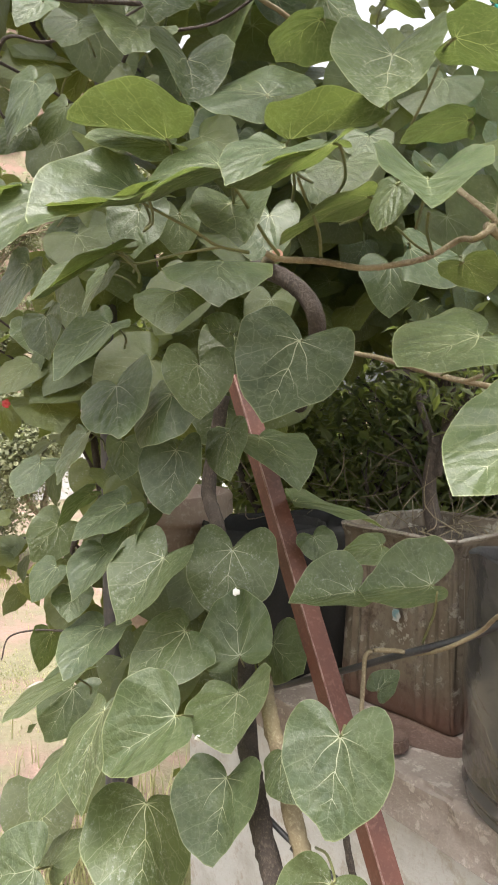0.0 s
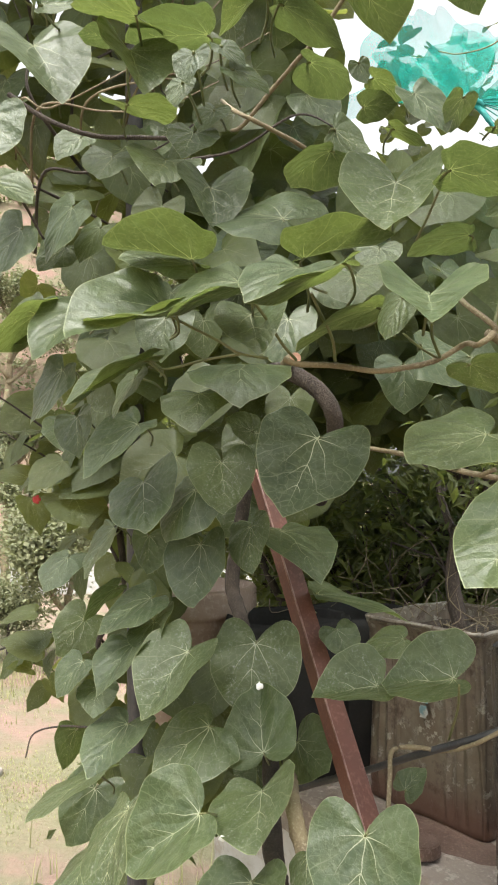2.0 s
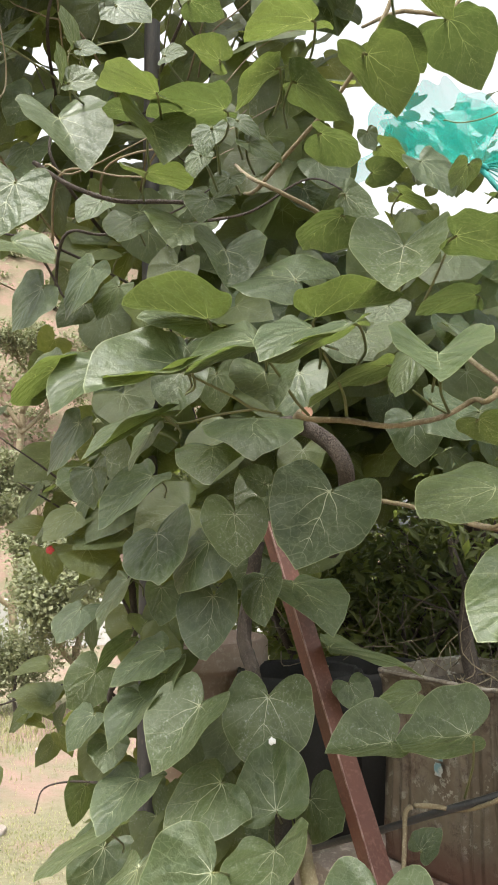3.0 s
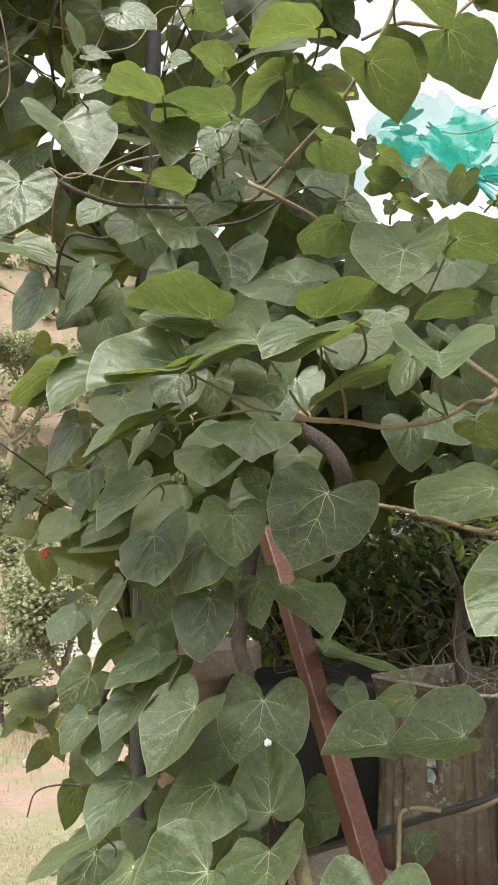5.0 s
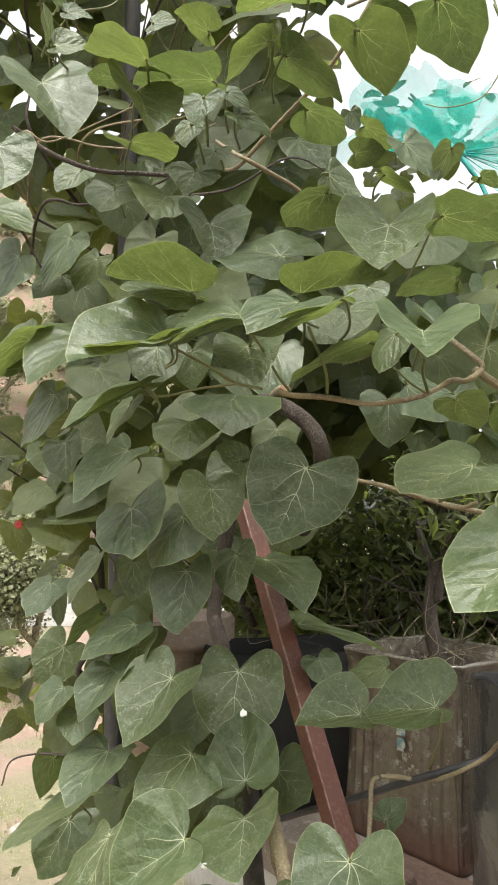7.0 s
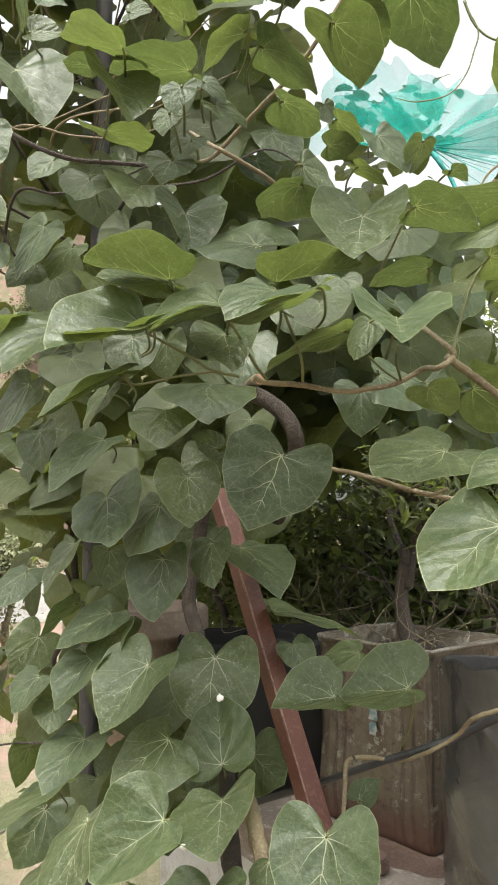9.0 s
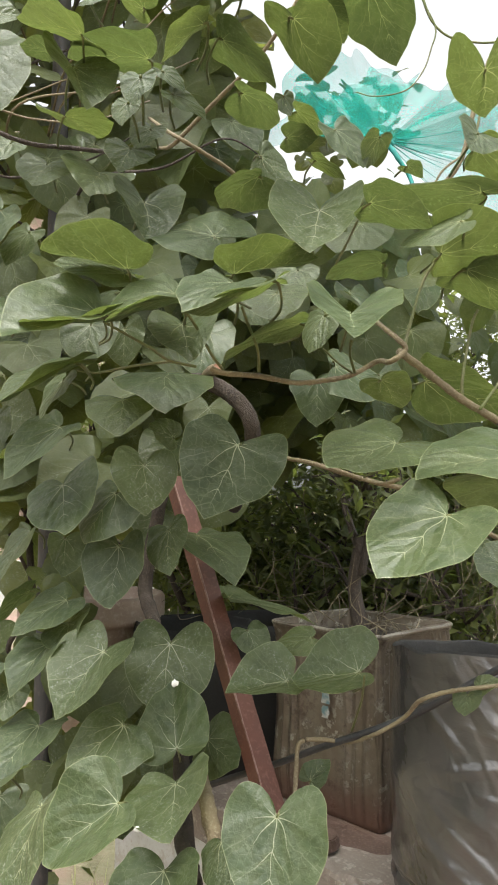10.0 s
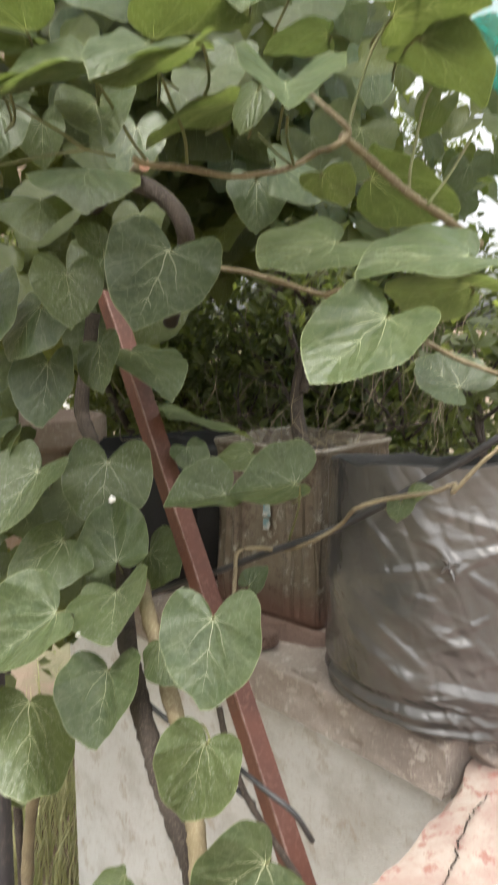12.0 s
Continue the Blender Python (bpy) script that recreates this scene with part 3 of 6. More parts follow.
# ---- planters ----
def oil_tin(corner, left, right, z0, height):
    """A square tin with pressed ribs and a folded rim, filled with soil."""
    c, l, r = Vector(corner), Vector(left), Vector(right)
    ex, ey = (l - c), (r - c)
    origin = c + (ex + ey) / 2
    tin = thing("oil_tin", "rusted square cooking-oil tin reused as a planter on the ledge", "tin", (origin.x, origin.y, z0))
    ring = []
    side_w = ex.length
    seq = [c, l, l + ey, r]
    per = 90
    rad = 0.018
    for s in range(4):
        a, b = seq[s], seq[(s + 1) % 4]
        d = (b - a).normalized()
        nrm = Vector((d.y, -d.x, 0))
        if nrm.dot((a + b) / 2 - origin) < 0:
            nrm = -nrm
        for k in range(per):
            u = (k + 0.5) / per
            dist = min(u, 1 - u) * side_w
            inset = rad * (1 - math.sqrt(max(0.0, 1 - (1 - min(dist / rad, 1)) ** 2))) * 0.75
            rib = sum(h * math.exp(-((w - q) / 0.010) ** 2) for w in (u, 1 - u) for q, h in ((0.12, 0.0036), (0.165, -0.0030), (0.205, 0.0036), (0.25, -0.0022), (0.29, 0.0026)))
            ring.append(((a.lerp(b, u) - nrm * inset - origin), nrm, rib))
    levels = [(0.0, -0.002, 0), (0.004, 0.001, 0), (0.012, 0.001, 0), (0.02, -0.001, 1), (0.05, 0, 1), (height * 0.35, -0.002, 1), (height * 0.5, -0.004, 1),
              (height * 0.7, -0.003, 1), (height - 0.03, -0.001, 1), (height - 0.014, 0.0, 0.2), (height - 0.01, 0.004, 0), (height - 0.002, 0.005, 0), (height, 0.003, 0),
              (height, -0.004, 0), (height - 0.04, -0.005, 0)]
    verts, faces = [], []
    for z, off, ribs in levels:
        for i, (p, nrm, rib) in enumerate(ring):
            dent = 0.006 * noise.noise(Vector((p.x * 9, p.y * 9, z * 8 + 2))) if 0.03 < z < height - 0.02 else 0.002 * noise.noise(Vector((p.x * 14, p.y * 14, z)))
            rib_now = rib * ribs
            v = p + nrm * (off + rib_now + dent)
            verts.append((v.x, v.y, z + 0.004 * noise.noise(Vector((p.x * 7, p.y * 7, 5))) * (z > height - 0.02)))
    count = len(ring)
    for j in range(len(levels) - 1):
        for i in range(count):
            i2 = (i + 1) % count
            faces.append((j * count + i, j * count + i2, (j + 1) * count + i2, (j + 1) * count + i))
    faces.append(tuple(range(count))[::-1])
    child("tin_body", mesh_from("tin_body", verts, faces, M_TIN), tin)
    # rolled rim, dented
    edge = [p + nrm * (0.004 + 0.004 * noise.noise(Vector((p.x * 24, p.y * 24, 3)))) + Vector((0, 0, height - 0.001 + 0.005 * noise.noise(Vector((p.x * 13, p.y * 13, 5))))) for p, nrm, rib in ring[::3]]
    ev, ef = tube_data([tuple(q) for q in edge + edge[:1]], 0.0038, 0.0038, 7, 0.12, 6)
    child("rim", mesh_from("rim", ev, ef, M_RIM), tin, None, "bent bright metal rim")
    soil_v, soil_f = [(0, 0, height - 0.012)], []
    for i, (p, nrm, rib) in enumerate(ring):
        v = p * 0.975
        soil_v.append((v.x, v.y, height - 0.03))
    for i in range(count):
        soil_f.append((0, 1 + i, 1 + (i + 1) % count))
    child("soil", mesh_from("soil", soil_v, soil_f, M_SOIL), tin, None, "dark crumbly potting soil")
    # remains of a paper label
    bm = bmesh.new()
    d, nrm = ex.normalized(), None
    nrm = Vector((d.y, -d.x, 0))
    if nrm.dot((c + l) / 2 - origin) < 0:
        nrm = -nrm
    q = (c + ex * 0.46) - origin + nrm * 0.0035
    tears = random.Random(2)
    for low, high, half in ((0.160, 0.180, 0.008), (0.184, 0.214, 0.010)):
        left_side = [q + d * (-half + tears.uniform(-0.002, 0.002)) + Vector((0, 0, low + (high - low) * k / 5)) for k in range(6)]
        right_side = [q + d * (half + tears.uniform(-0.004, 0.002)) + Vector((0, 0, low + (high - low) * k / 5)) for k in range(6)]
        bm.faces.new([bm.verts.new(v) for v in left_side + right_side[::-1]])
    part("label_scrap", bm, M_LABEL, tin, "torn blue scrap of a printed label")
    return tin


M_LABEL = rough_material("blue_label", ((0.08, 0.16, 0.18), (0.30, 0.30, 0.28), (0.14, 0.14, 0.12)), 70, 0.6, 0.1, 0.001)
oil_tin((0.316, 1.109, 0), (0.164, 1.298, 0), (0.494, 1.254, 0), LEDGE + 0.001, 0.309)


def grow_bag(centre, radius, height):
    """A filled polythene film bag: sharp straight creases, a tucked foot and a folded mouth."""
    bag = thing("grow_bag", "shiny grey polythene grow bag, creased and filled with soil", "grow bag", (*centre, LEDGE + 0.001))
    na, nz = 420, 170
    rng = random.Random(5)
    ang = np.arange(na) * 2 * math.pi / na
    A, V = np.meshgrid(ang, np.arange(nz + 1) / nz)
    # creases: start and end (degrees round the bag, share of its height), height of the ridge, width of either flank
    creases = [(198, 0.37, 226, 0.235, 0.008, 0.020, 0.034), (226, 0.235, 262, 0.185, 0.011, 0.020, 0.040), (262, 0.185, 305, 0.24, 0.009, 0.02, 0.035),
               (214, 0.98, 241, 0.70, 0.007, 0.016, 0.030), (197, 0.87, 216, 0.72, 0.004, 0.010, 0.02), (241, 0.70, 268, 0.76, 0.008, 0.014, 0.02),
               (241, 0.70, 252, 0.42, 0.007, 0.018, 0.030), (208, 0.60, 240, 0.68, 0.004, 0.012, 0.018), (218, 0.50, 246, 0.40, 0.006, 0.022, 0.030),
               (206, 0.48, 232, 0.30, 0.005, 0.014, 0.022), (246, 0.40, 282, 0.32, 0.008, 0.02, 0.03), (241, 0.70, 262, 0.58, 0.006, 0.012, 0.02),
               (228, 0.88, 262, 0.80, 0.005, 0.012, 0.018), (232, 0.10, 285, 0.155, 0.006, 0.010, 0.016), (240, 0.04, 292, 0.075, 0.006, 0.008, 0.014)]
    creases = [(a0, v0, a1, v1, amp * 0.8, w0 * 0.6, w1 * 0.6) for a0, v0, a1, v1, amp, w0, w1 in creases]
    for _ in range(90):
        a0, v0 = rng.uniform(222, 345), rng.uniform(0.12, 0.95)
        creases.append((a0, v0, a0 + rng.uniform(5, 15), v0 + rng.uniform(-0.14, 0.08), rng.uniform(0.0010, 0.0030) * (1.5 if v0 < 0.35 else 1), rng.uniform(0.003, 0.008), rng.uniform(0.004, 0.010)))
    R = radius * (0.985 + 0.03 * np.sin(math.pi * np.minimum(1, V * 1.1))) * (1 - 0.15 * np.maximum(0, 1 - V / 0.035) ** 2)
    S, Z = A * radius, V * height
    for a0, v0, a1, v1, amp, w0, w1 in creases:
        p, q = np.array((radians(a0) * radius, v0 * height)), np.array((radians(a1) * radius, v1 * height))
        d = q - p
        length = math.hypot(*d)
        d /= length
        t = (S - p[0]) * d[0] + (Z - p[1]) * d[1]
        off = -(S - p[0]) * d[1] + (Z - p[1]) * d[0]
        over = np.maximum(0, np.maximum(-t, t - length))
        fade = np.maximum(0, 1 - over / 0.02) * np.clip(0.35 + t / length, 0.35, 1)
        R += 0.85 * amp * fade * np.where(off > 0, np.maximum(0, 1 - off / w0), np.maximum(0, 1 + off / w1))
    # the foot is folded under in flat bands that rise and fall round the bag
    line = 0.125 + 0.035 * np.cos(A - radians(222)) + 0.012 * np.sin(3 * A)
    below = np.clip((line - V) / line, 0, 1)
    R += np.where(V < line, 0.004 * below - 0.006 * (1 - np.abs(2 * ((below * 2.2) % 1.0) - 1)), 0)
    soft = np.array([[noise.noise(Vector((math.cos(a) * 3, math.sin(a) * 3, v * 5))) for a in ang] for v in np.arange(nz + 1) / nz])
    crisp = np.array([[noise.noise(Vector((math.cos(a + v) * 7, math.sin(a + v) * 7, v * 7))) for a in ang] for v in np.arange(nz + 1) / nz])
    busy = 0.15 + 0.85 * np.clip((A - radians(190)) / 0.6, 0, 1) * np.clip((radians(350) - A) / 0.6, 0, 1)
    R += 0.004 * soft - 0.0014 * busy * np.maximum(0, 0.16 - np.abs(crisp)) / 0.16
    lip = np.array([0.010 * noise.noise(Vector((math.cos(a) * 2.5, math.sin(a) * 2.5, 8))) for a in ang])
    ZZ = Z + 0.019 * np.cos(A - radians(255)) * V ** 3 + lip * np.clip((V - 0.8) * 5, 0, 1)
    rows = [np.stack([R[j] * np.cos(ang), R[j] * np.sin(ang), ZZ[j]], -1) for j in range(nz + 1)]
    verts = [tuple(v) for row in rows for v in row]
    faces = [(j * na + i, j * na + (i + 1) % na, (j + 1) * na + (i + 1) % na, (j + 1) * na + i) for j in range(nz) for i in range(na)]
    faces.append(tuple(range(na))[::-1])
    child("bag_skin", mesh_from("bag_skin", verts, faces, M_PLASTIC), bag)
    inner = []
    for dr, dz in ((0.0, 0.0), (-0.003, 0.003), (-0.007, 0.0), (-0.010, -0.03), (-0.013, -0.075)):
        inner += [tuple(v) for v in rows[-1] * np.array((1 + dr / radius, 1 + dr / radius, 1)) + np.array((0, 0, dz))]
    faces = [(j * na + i, j * na + (i + 1) % na, (j + 1) * na + (i + 1) % na, (j + 1) * na + i) for j in range(4) for i in range(na)]
    child("lining", mesh_from("lining", inner, faces, M_BAG), bag, None, "black inner side of the film")
    sv = [(0, 0, height - 0.055)] + [(0.96 * radius * math.cos(2 * math.pi * i / 48), 0.96 * radius * math.sin(2 * math.pi * i / 48), height - 0.07) for i in range(48)]
    sf = [(0, 1 + i, 1 + (i + 1) % 48) for i in range(48)]
    child("soil", mesh_from("soil", sv, sf, M_SOIL), bag, None, "dark potting soil")
    # a pinched tie where the creases meet
    ka, kz = radians(241), 0.70 * height
    kv, kf = [], []
    for k in range(5):
        da, dz = ((0.0, 0.0), (0.5, 0.2), (-0.35, 0.45), (0.25, -0.5), (-0.3, -0.2))[k]
        c0 = Vector(((radius + 0.006) * math.cos(ka), (radius + 0.006) * math.sin(ka), kz))
        c1 = Vector(((radius + 0.013) * math.cos(ka + da * 0.13), (radius + 0.013) * math.sin(ka + da * 0.13), kz + dz * 0.028))
        tv, tf = tube_data([tuple(c0), tuple(c0.lerp(c1, 0.6) + Vector((0, 0, 0.002))), tuple(c1)], 0.004, 0.0012, 5, 0.25, k)
        kf += [tuple(i + len(kv) for i in f) for f in tf]
        kv += tv
    child("knot", mesh_from("knot", kv, kf, M_PLASTIC, None, False), bag, None, "pinched twist of film")
    return bag


grow_bag((0.464, 0.905), 0.183, 0.324)


def clay_pot(x, y, z, radius, height):
    pot = thing("clay_pot", "weathered terracotta pot half hidden behind the vine", "pot", (x, y, z))
    prof = [(0.66, 0.0), (0.70, 0.01), (0.92, 0.8), (0.93, 0.82), (1.04, 0.83), (1.06, 0.86), (1.06, 0.98), (1.03, 1.0), (0.95, 1.0), (0.93, 0.9), (0.0, 0.88)]
    verts, faces, na = [], [], 40
    for r, h in prof:
        for i in range(na):
            a = 2 * math.pi * i / na
            verts.append((r * radius * math.cos(a), r * radius * math.sin(a), h * height))
    for j in range(len(prof) - 1):
        for i in range(na):
            i2 = (i + 1) % na
            faces.append((j * na + i, j * na + i2, (j + 1) * na + i2, (j + 1) * na + i))
    child("pot_body", mesh_from("pot_body", verts, faces, M_TERRA), pot)
    return pot


# two near-black bags, added where only a dark, shaded gap shows beside the tin
BAG_SPOT = (0.173, 1.522)
dark_bag = thing("gap_filler_bag", "dull black bag shape added to fill the dark gap left of the tin", "grow bag", (0.03, 1.46, LEDGE - 0.001))
bag_rows = [(0.115, 0.0), (0.125, 0.02), (0.128, 0.15), (0.125, 0.27), (0.121, 0.285), (0.116, 0.28), (0.114, 0.25), (0.0, 0.25)]
bv = [(r * math.cos(2 * math.pi * i / 48) * (1 + 0.03 * math.sin(i * 1.9 + z * 30)), r * math.sin(2 * math.pi * i / 48) * (1 + 0.03 * math.sin(i * 1.3 + z * 22)), z) for r, z in bag_rows for i in range(48)]
bf = [(j * 48 + i, j * 48 + (i + 1) % 48, (j + 1) * 48 + (i + 1) % 48, (j + 1) * 48 + i) for j in range(len(bag_rows) - 1) for i in range(48)]
child("bag_skin", mesh_from("bag_skin", bv, bf, M_BAG), dark_bag)
second_bag = thing("gap_filler_bag", "dull black bag shape added to block the bright ground behind the tin", "grow bag", (*BAG_SPOT, LEDGE - 0.001))
child("bag_skin", mesh_from("bag_skin", bv, bf, M_BAG), second_bag)
clay_pot(-0.195, 1.60, LEDGE - 0.001, 0.15, 0.33)


def dirt_spill(cx, cy, rx, ry, seed):
    """A thin uneven spread of dirt on the slab."""
    verts, faces, na, nr = [(0, 0, 0.007)], [], 60, 8
    for j in range(1, nr + 1):
        for i in range(na):
            a, s = 2 * math.pi * i / na, j / nr
            edge = 1 + 0.35 * noise.noise(Vector((math.cos(a) * 2, math.sin(a) * 2, seed)))
            verts.append((rx * s * edge * math.cos(a), ry * s * edge * math.sin(a), 0.005 * (1 - s) * (1 + 0.6 * noise.noise(Vector((math.cos(a) * s * 9, math.sin(a) * s * 9, seed)))) - 0.001))
    faces = [(0, 1 + i, 1 + (i + 1) % na) for i in range(na)]
    faces += [(1 + j * na + i, 1 + (j + 1) * na + i, 1 + (j + 1) * na + (i + 1) % na, 1 + j * na + (i + 1) % na) for j in range(nr - 1) for i in range(na)]
    ob = new("spilled_dirt", mesh_from("spilled_dirt", verts, faces, M_DIRT))
    ob.matrix_basis = ledge_frame(0, 0, LEDGE + 0.001)
    ob.location = (cx, cy, LEDGE + 0.001)
    return tagged(ob, "reddish-brown dirt washed out round the tin's foot", "dirt", kind="stuff")


dirt_spill(0.272, 1.140, 0.115, 0.045, 2.0)
disc_bm = bmesh.new()
bmesh.ops.create_cone(disc_bm, cap_ends=True, segments=28, radius1=0.030, radius2=0.027, depth=0.018)
bmesh.ops.bevel(disc_bm, geom=disc_bm.edges[:], offset=0.002, segments=2, affect="EDGES")
disc_me = bpy.data.meshes.new("clay_disc")
disc_bm.to_mesh(disc_me)
disc_bm.free()
disc_me.materials.append(M_DIRT)
disc = new("clay_disc", disc_me)
disc.location = Vector((0.211, 1.074, 0.945))
tagged(disc, "small dusty clay disc lying beside the tin", "disc")

# ---- the climbing vine ----
vine = thing("climbing_vine", "tall climbing vine with large heart-shaped dusty green leaves", "vine", (0, 0, 0))
RADII = [(0, 1.0), (6, 0.935), (14, 0.885), (30, 0.81), (50, 0.735), (72, 0.66), (95, 0.61), (116, 0.58), (127, 0.555), (136, 0.49), (143, 0.39), (150, 0.27), (158, 0.15), (167, 0.07), (175, 0.03), (180, 0.02)]
ANG = np.linspace(-180, 180, 61)
turn_of = np.abs(np.arange(-30, 211))
turn_of = np.where(turn_of > 180, 360 - turn_of, turn_of)
OUTLINE = np.interp(turn_of, [a for a, _ in RADII], [r for _, r in RADII])
for _ in range(2):
    OUTLINE = np.convolve(np.pad(OUTLINE, 4, "edge"), np.ones(9) / 9, "valid")
OUTLINE = OUTLINE[30:211].copy()
OUTLINE[:10] = np.maximum(OUTLINE[:10], np.interp(np.arange(10), [0, 4, 9], [1.0, 0.935, 0.90]))
leaf_rng = random.Random(11)


def leaf_points(width, fold, droop, rings, angles, rng, wave=1.0, lobe=1.0):
    """Heart-shaped blade: stalk at the origin, tip at (0, 1, 0), upper side to +z. Returns the points and their flat places."""
    base = np.interp(np.abs(angles), np.arange(181), OUTLINE)
    ph = [rng.uniform(0, 6.28) for _ in range(5)]
    lob = 1 + rng.uniform(-0.06, 0.06) * np.sign(angles) * (np.abs(angles) > 5)
    rad = np.radians(angles)
    base = base * lob * (1 + 0.018 * np.sin(5 * rad + ph[0]) * (np.abs(angles) > 15) + 0.01 * np.sin(11 * rad + ph[1]) * (np.abs(angles) > 15))
    pts, flat = [np.zeros(3)], [np.zeros(2)]
    for s in rings:
        for a, r in zip(rad, base):
            x, y = s * r * math.sin(a) * width, s * r * math.cos(a)
            flat.append(np.array([x / width, y]))
            y *= lobe if y < 0 else 1.0
            z = 0.05 * wave * s * s * math.sin(3 * a + ph[2]) * r + 0.022 * wave * s ** 3 * math.sin(7 * a + ph[3])
            pts.append(np.array([x, y, z]))
    p = np.array(pts)
    tilt = fold * 1.25
    soft = np.sqrt(p[:, 0] ** 2 + 0.0016) - 0.04
    p[:, 2] += soft * math.sin(tilt)
    p[:, 0] *= math.cos(tilt) * 0.75 + 0.25
    p[:, 2] -= 0.28 * droop * p[:, 0] ** 2
    k = max(0.02, droop * 0.75)
    yy, zz = p[:, 1].copy(), p[:, 2].copy()
    yp = np.maximum(yy, 0)
    p[:, 1] = np.minimum(yy, 0) + np.sin(k * yp) / k - zz * np.sin(k * yp)
    p[:, 2] = zz * np.cos(k * yp) - (1 - np.cos(k * yp)) / k
    tip = np.array([math.sin(k) / k, -(1 - math.cos(k)) / k])
    tip_len = np.hypot(*tip)
    c, s = tip / tip_len
    y2 = (p[:, 1] * c + p[:, 2] * s) / tip_len
    z2 = (-p[:, 1] * s + p[:, 2] * c) / tip_len
    p[:, 1], p[:, 2] = y2, z2
    return p, np.array(flat)


def fan_faces(rings, count, base=0):
    faces = []
    for k in range(count - 1):
        faces.append((base, base + 1 + k, base + 2 + k))
    for j in range(rings - 1):
        o = base + 1 + j * count
        for k in range(count - 1):
            faces.append((o + k, o + count + k, o + count + k + 1, o + k + 1))
    return faces


def frame_of(y_axis, z_axis):
    y = Vector(y_axis).normalized()
    z = Vector(z_axis)
    z = (z - y * z.dot(y)).normalized()
    x = y.cross(z)
    return Matrix((x, y, z)).transposed()


def leaf(at, way, face, length, width=1.0, fold=0.12, droop=0.5, lobe=1.0, stalk=None):
    """One vine leaf: stalk end, direction of the tip, direction of the upper side, length from stalk to tip."""
    rings = (0.18, 0.4, 0.62, 0.82, 0.94, 1.0)
    p, flat = leaf_points(width, fold, droop, rings, ANG, leaf_rng, 1.0, lobe)
    rims = np.concatenate([[0.0], np.repeat(rings, len(ANG))])
    me = mesh_from("leaf", p * length, fan_faces(len(rings), len(ANG)), M_LEAF, flat, True, rims)
    turn = frame_of(way, face)
    ob = child("leaf", me, vine, Matrix.Translation(at) @ turn.to_4x4())
    # the stalk bends from the blade's base back into the plant
    if stalk is None:
        back = (Vector(way) * 0.05 + Vector(face) * (-0.15 if face[1] < 0 else 0.0) + Vector((0.8 * at[0] + leaf_rng.uniform(-0.12, 0.12), 1.0, 1.1 * (at[2] - 1.45) + leaf_rng.uniform(-0.12, 0.05)))) * (0.09 + 0.6 * length)
    else:
        back = Vector(stalk) - Vector(at)
    inv = turn.inverted()
    end = inv @ back
    first = Vector((0, -0.05, -0.07)) * length
    mid = first + (end - first) * 0.5 + Vector((0, -0.06, -0.05)) * length
    verts, faces = tube_data(smooth_line([(0, 0.0, 0.0), tuple(first), tuple(mid), tuple(end)], 4), 0.0011, 0.0015, 6)
    child("petiole", mesh_from("petiole", verts, faces, M_PETIOLE), ob)
    return ob


leaf((-0.058, 0.709, 1.776), (0.133, -0.528, -0.839), (0.238, -0.804, 0.544), 0.075, 0.96, 0.50, 0.43, 1.03)
leaf((0.118, 0.616, 1.737), (-0.220, -0.544, -0.810), (-0.170, -0.796, 0.581), 0.078, 1.05, 0.45, 0.03, 0.92)
leaf((-0.069, 0.624, 1.672), (-0.973, -0.115, 0.201), (0.199, 0.030, 0.980), 0.082, 1.10, 0.25, 0.14, 0.65)
leaf((-0.096, 0.631, 1.629), (-0.837, -0.398, -0.375), (-0.095, -0.570, 0.816), 0.097, 1.10, 0.35, 0.03, 0.47)
leaf((-0.023, 0.574, 1.634), (-0.910, -0.110, -0.400), (-0.298, -0.498, 0.815), 0.070, 1.00, 0.26, 0.57, 0.44)
leaf((0.025, 0.529, 1.632), (-0.652, -0.470, -0.595), (-0.247, -0.610, 0.752), 0.066, 0.92, 0.23, 0.89, 0.57)
leaf((0.034, 0.614, 1.668), (0.970, -0.183, 0.159), (-0.168, -0.035, 0.985), 0.083, 1.06, 0.27, 0.09, 0.54)
leaf((0.015, 0.654, 1.720), (-0.721, 0.643, 0.259), (-0.209, -0.558, 0.803), 0.086, 1.02, 0.13, 0.76, 1.02)
leaf((-0.014, 0.629, 1.620), (0.101, -0.627, -0.773), (-0.240, -0.769, 0.592), 0.062, 0.97, 0.42, 0.49, 1.12)
leaf((0.097, 0.606, 1.619), (-0.817, 0.430, -0.383), (-0.421, 0.008, 0.907), 0.087, 1.04, 0.08, 0.56, 0.56)
leaf((0.119, 0.493, 1.599), (-0.172, -0.828, -0.534), (-0.016, -0.540, 0.842), 0.068, 1.02, 0.49, 0.20, 1.00)
leaf((0.107, 0.539, 1.609), (-0.349, -0.069, -0.935), (-0.707, -0.635, 0.311), 0.039, 0.78, 0.06, 0.54, 0.59)
leaf((0.055, 0.774, 1.516), (-0.412, -0.249, -0.877), (-0.228, -0.903, 0.364), 0.100, 1.04, 0.24, 0.24, 0.70)
leaf((0.181, 0.577, 1.503), (-0.872, -0.325, -0.366), (-0.170, -0.500, 0.849), 0.082, 1.00, 0.13, 0.43, 0.98)
leaf((0.193, 0.486, 1.438), (-0.757, -0.194, -0.624), (-0.437, -0.561, 0.703), 0.080, 0.99, 0.17, 0.13, 0.72)
leaf((0.267, 0.508, 1.486), (-0.974, -0.014, -0.228), (-0.203, -0.399, 0.894), 0.096, 0.96, 0.23, 0.74, 0.70)
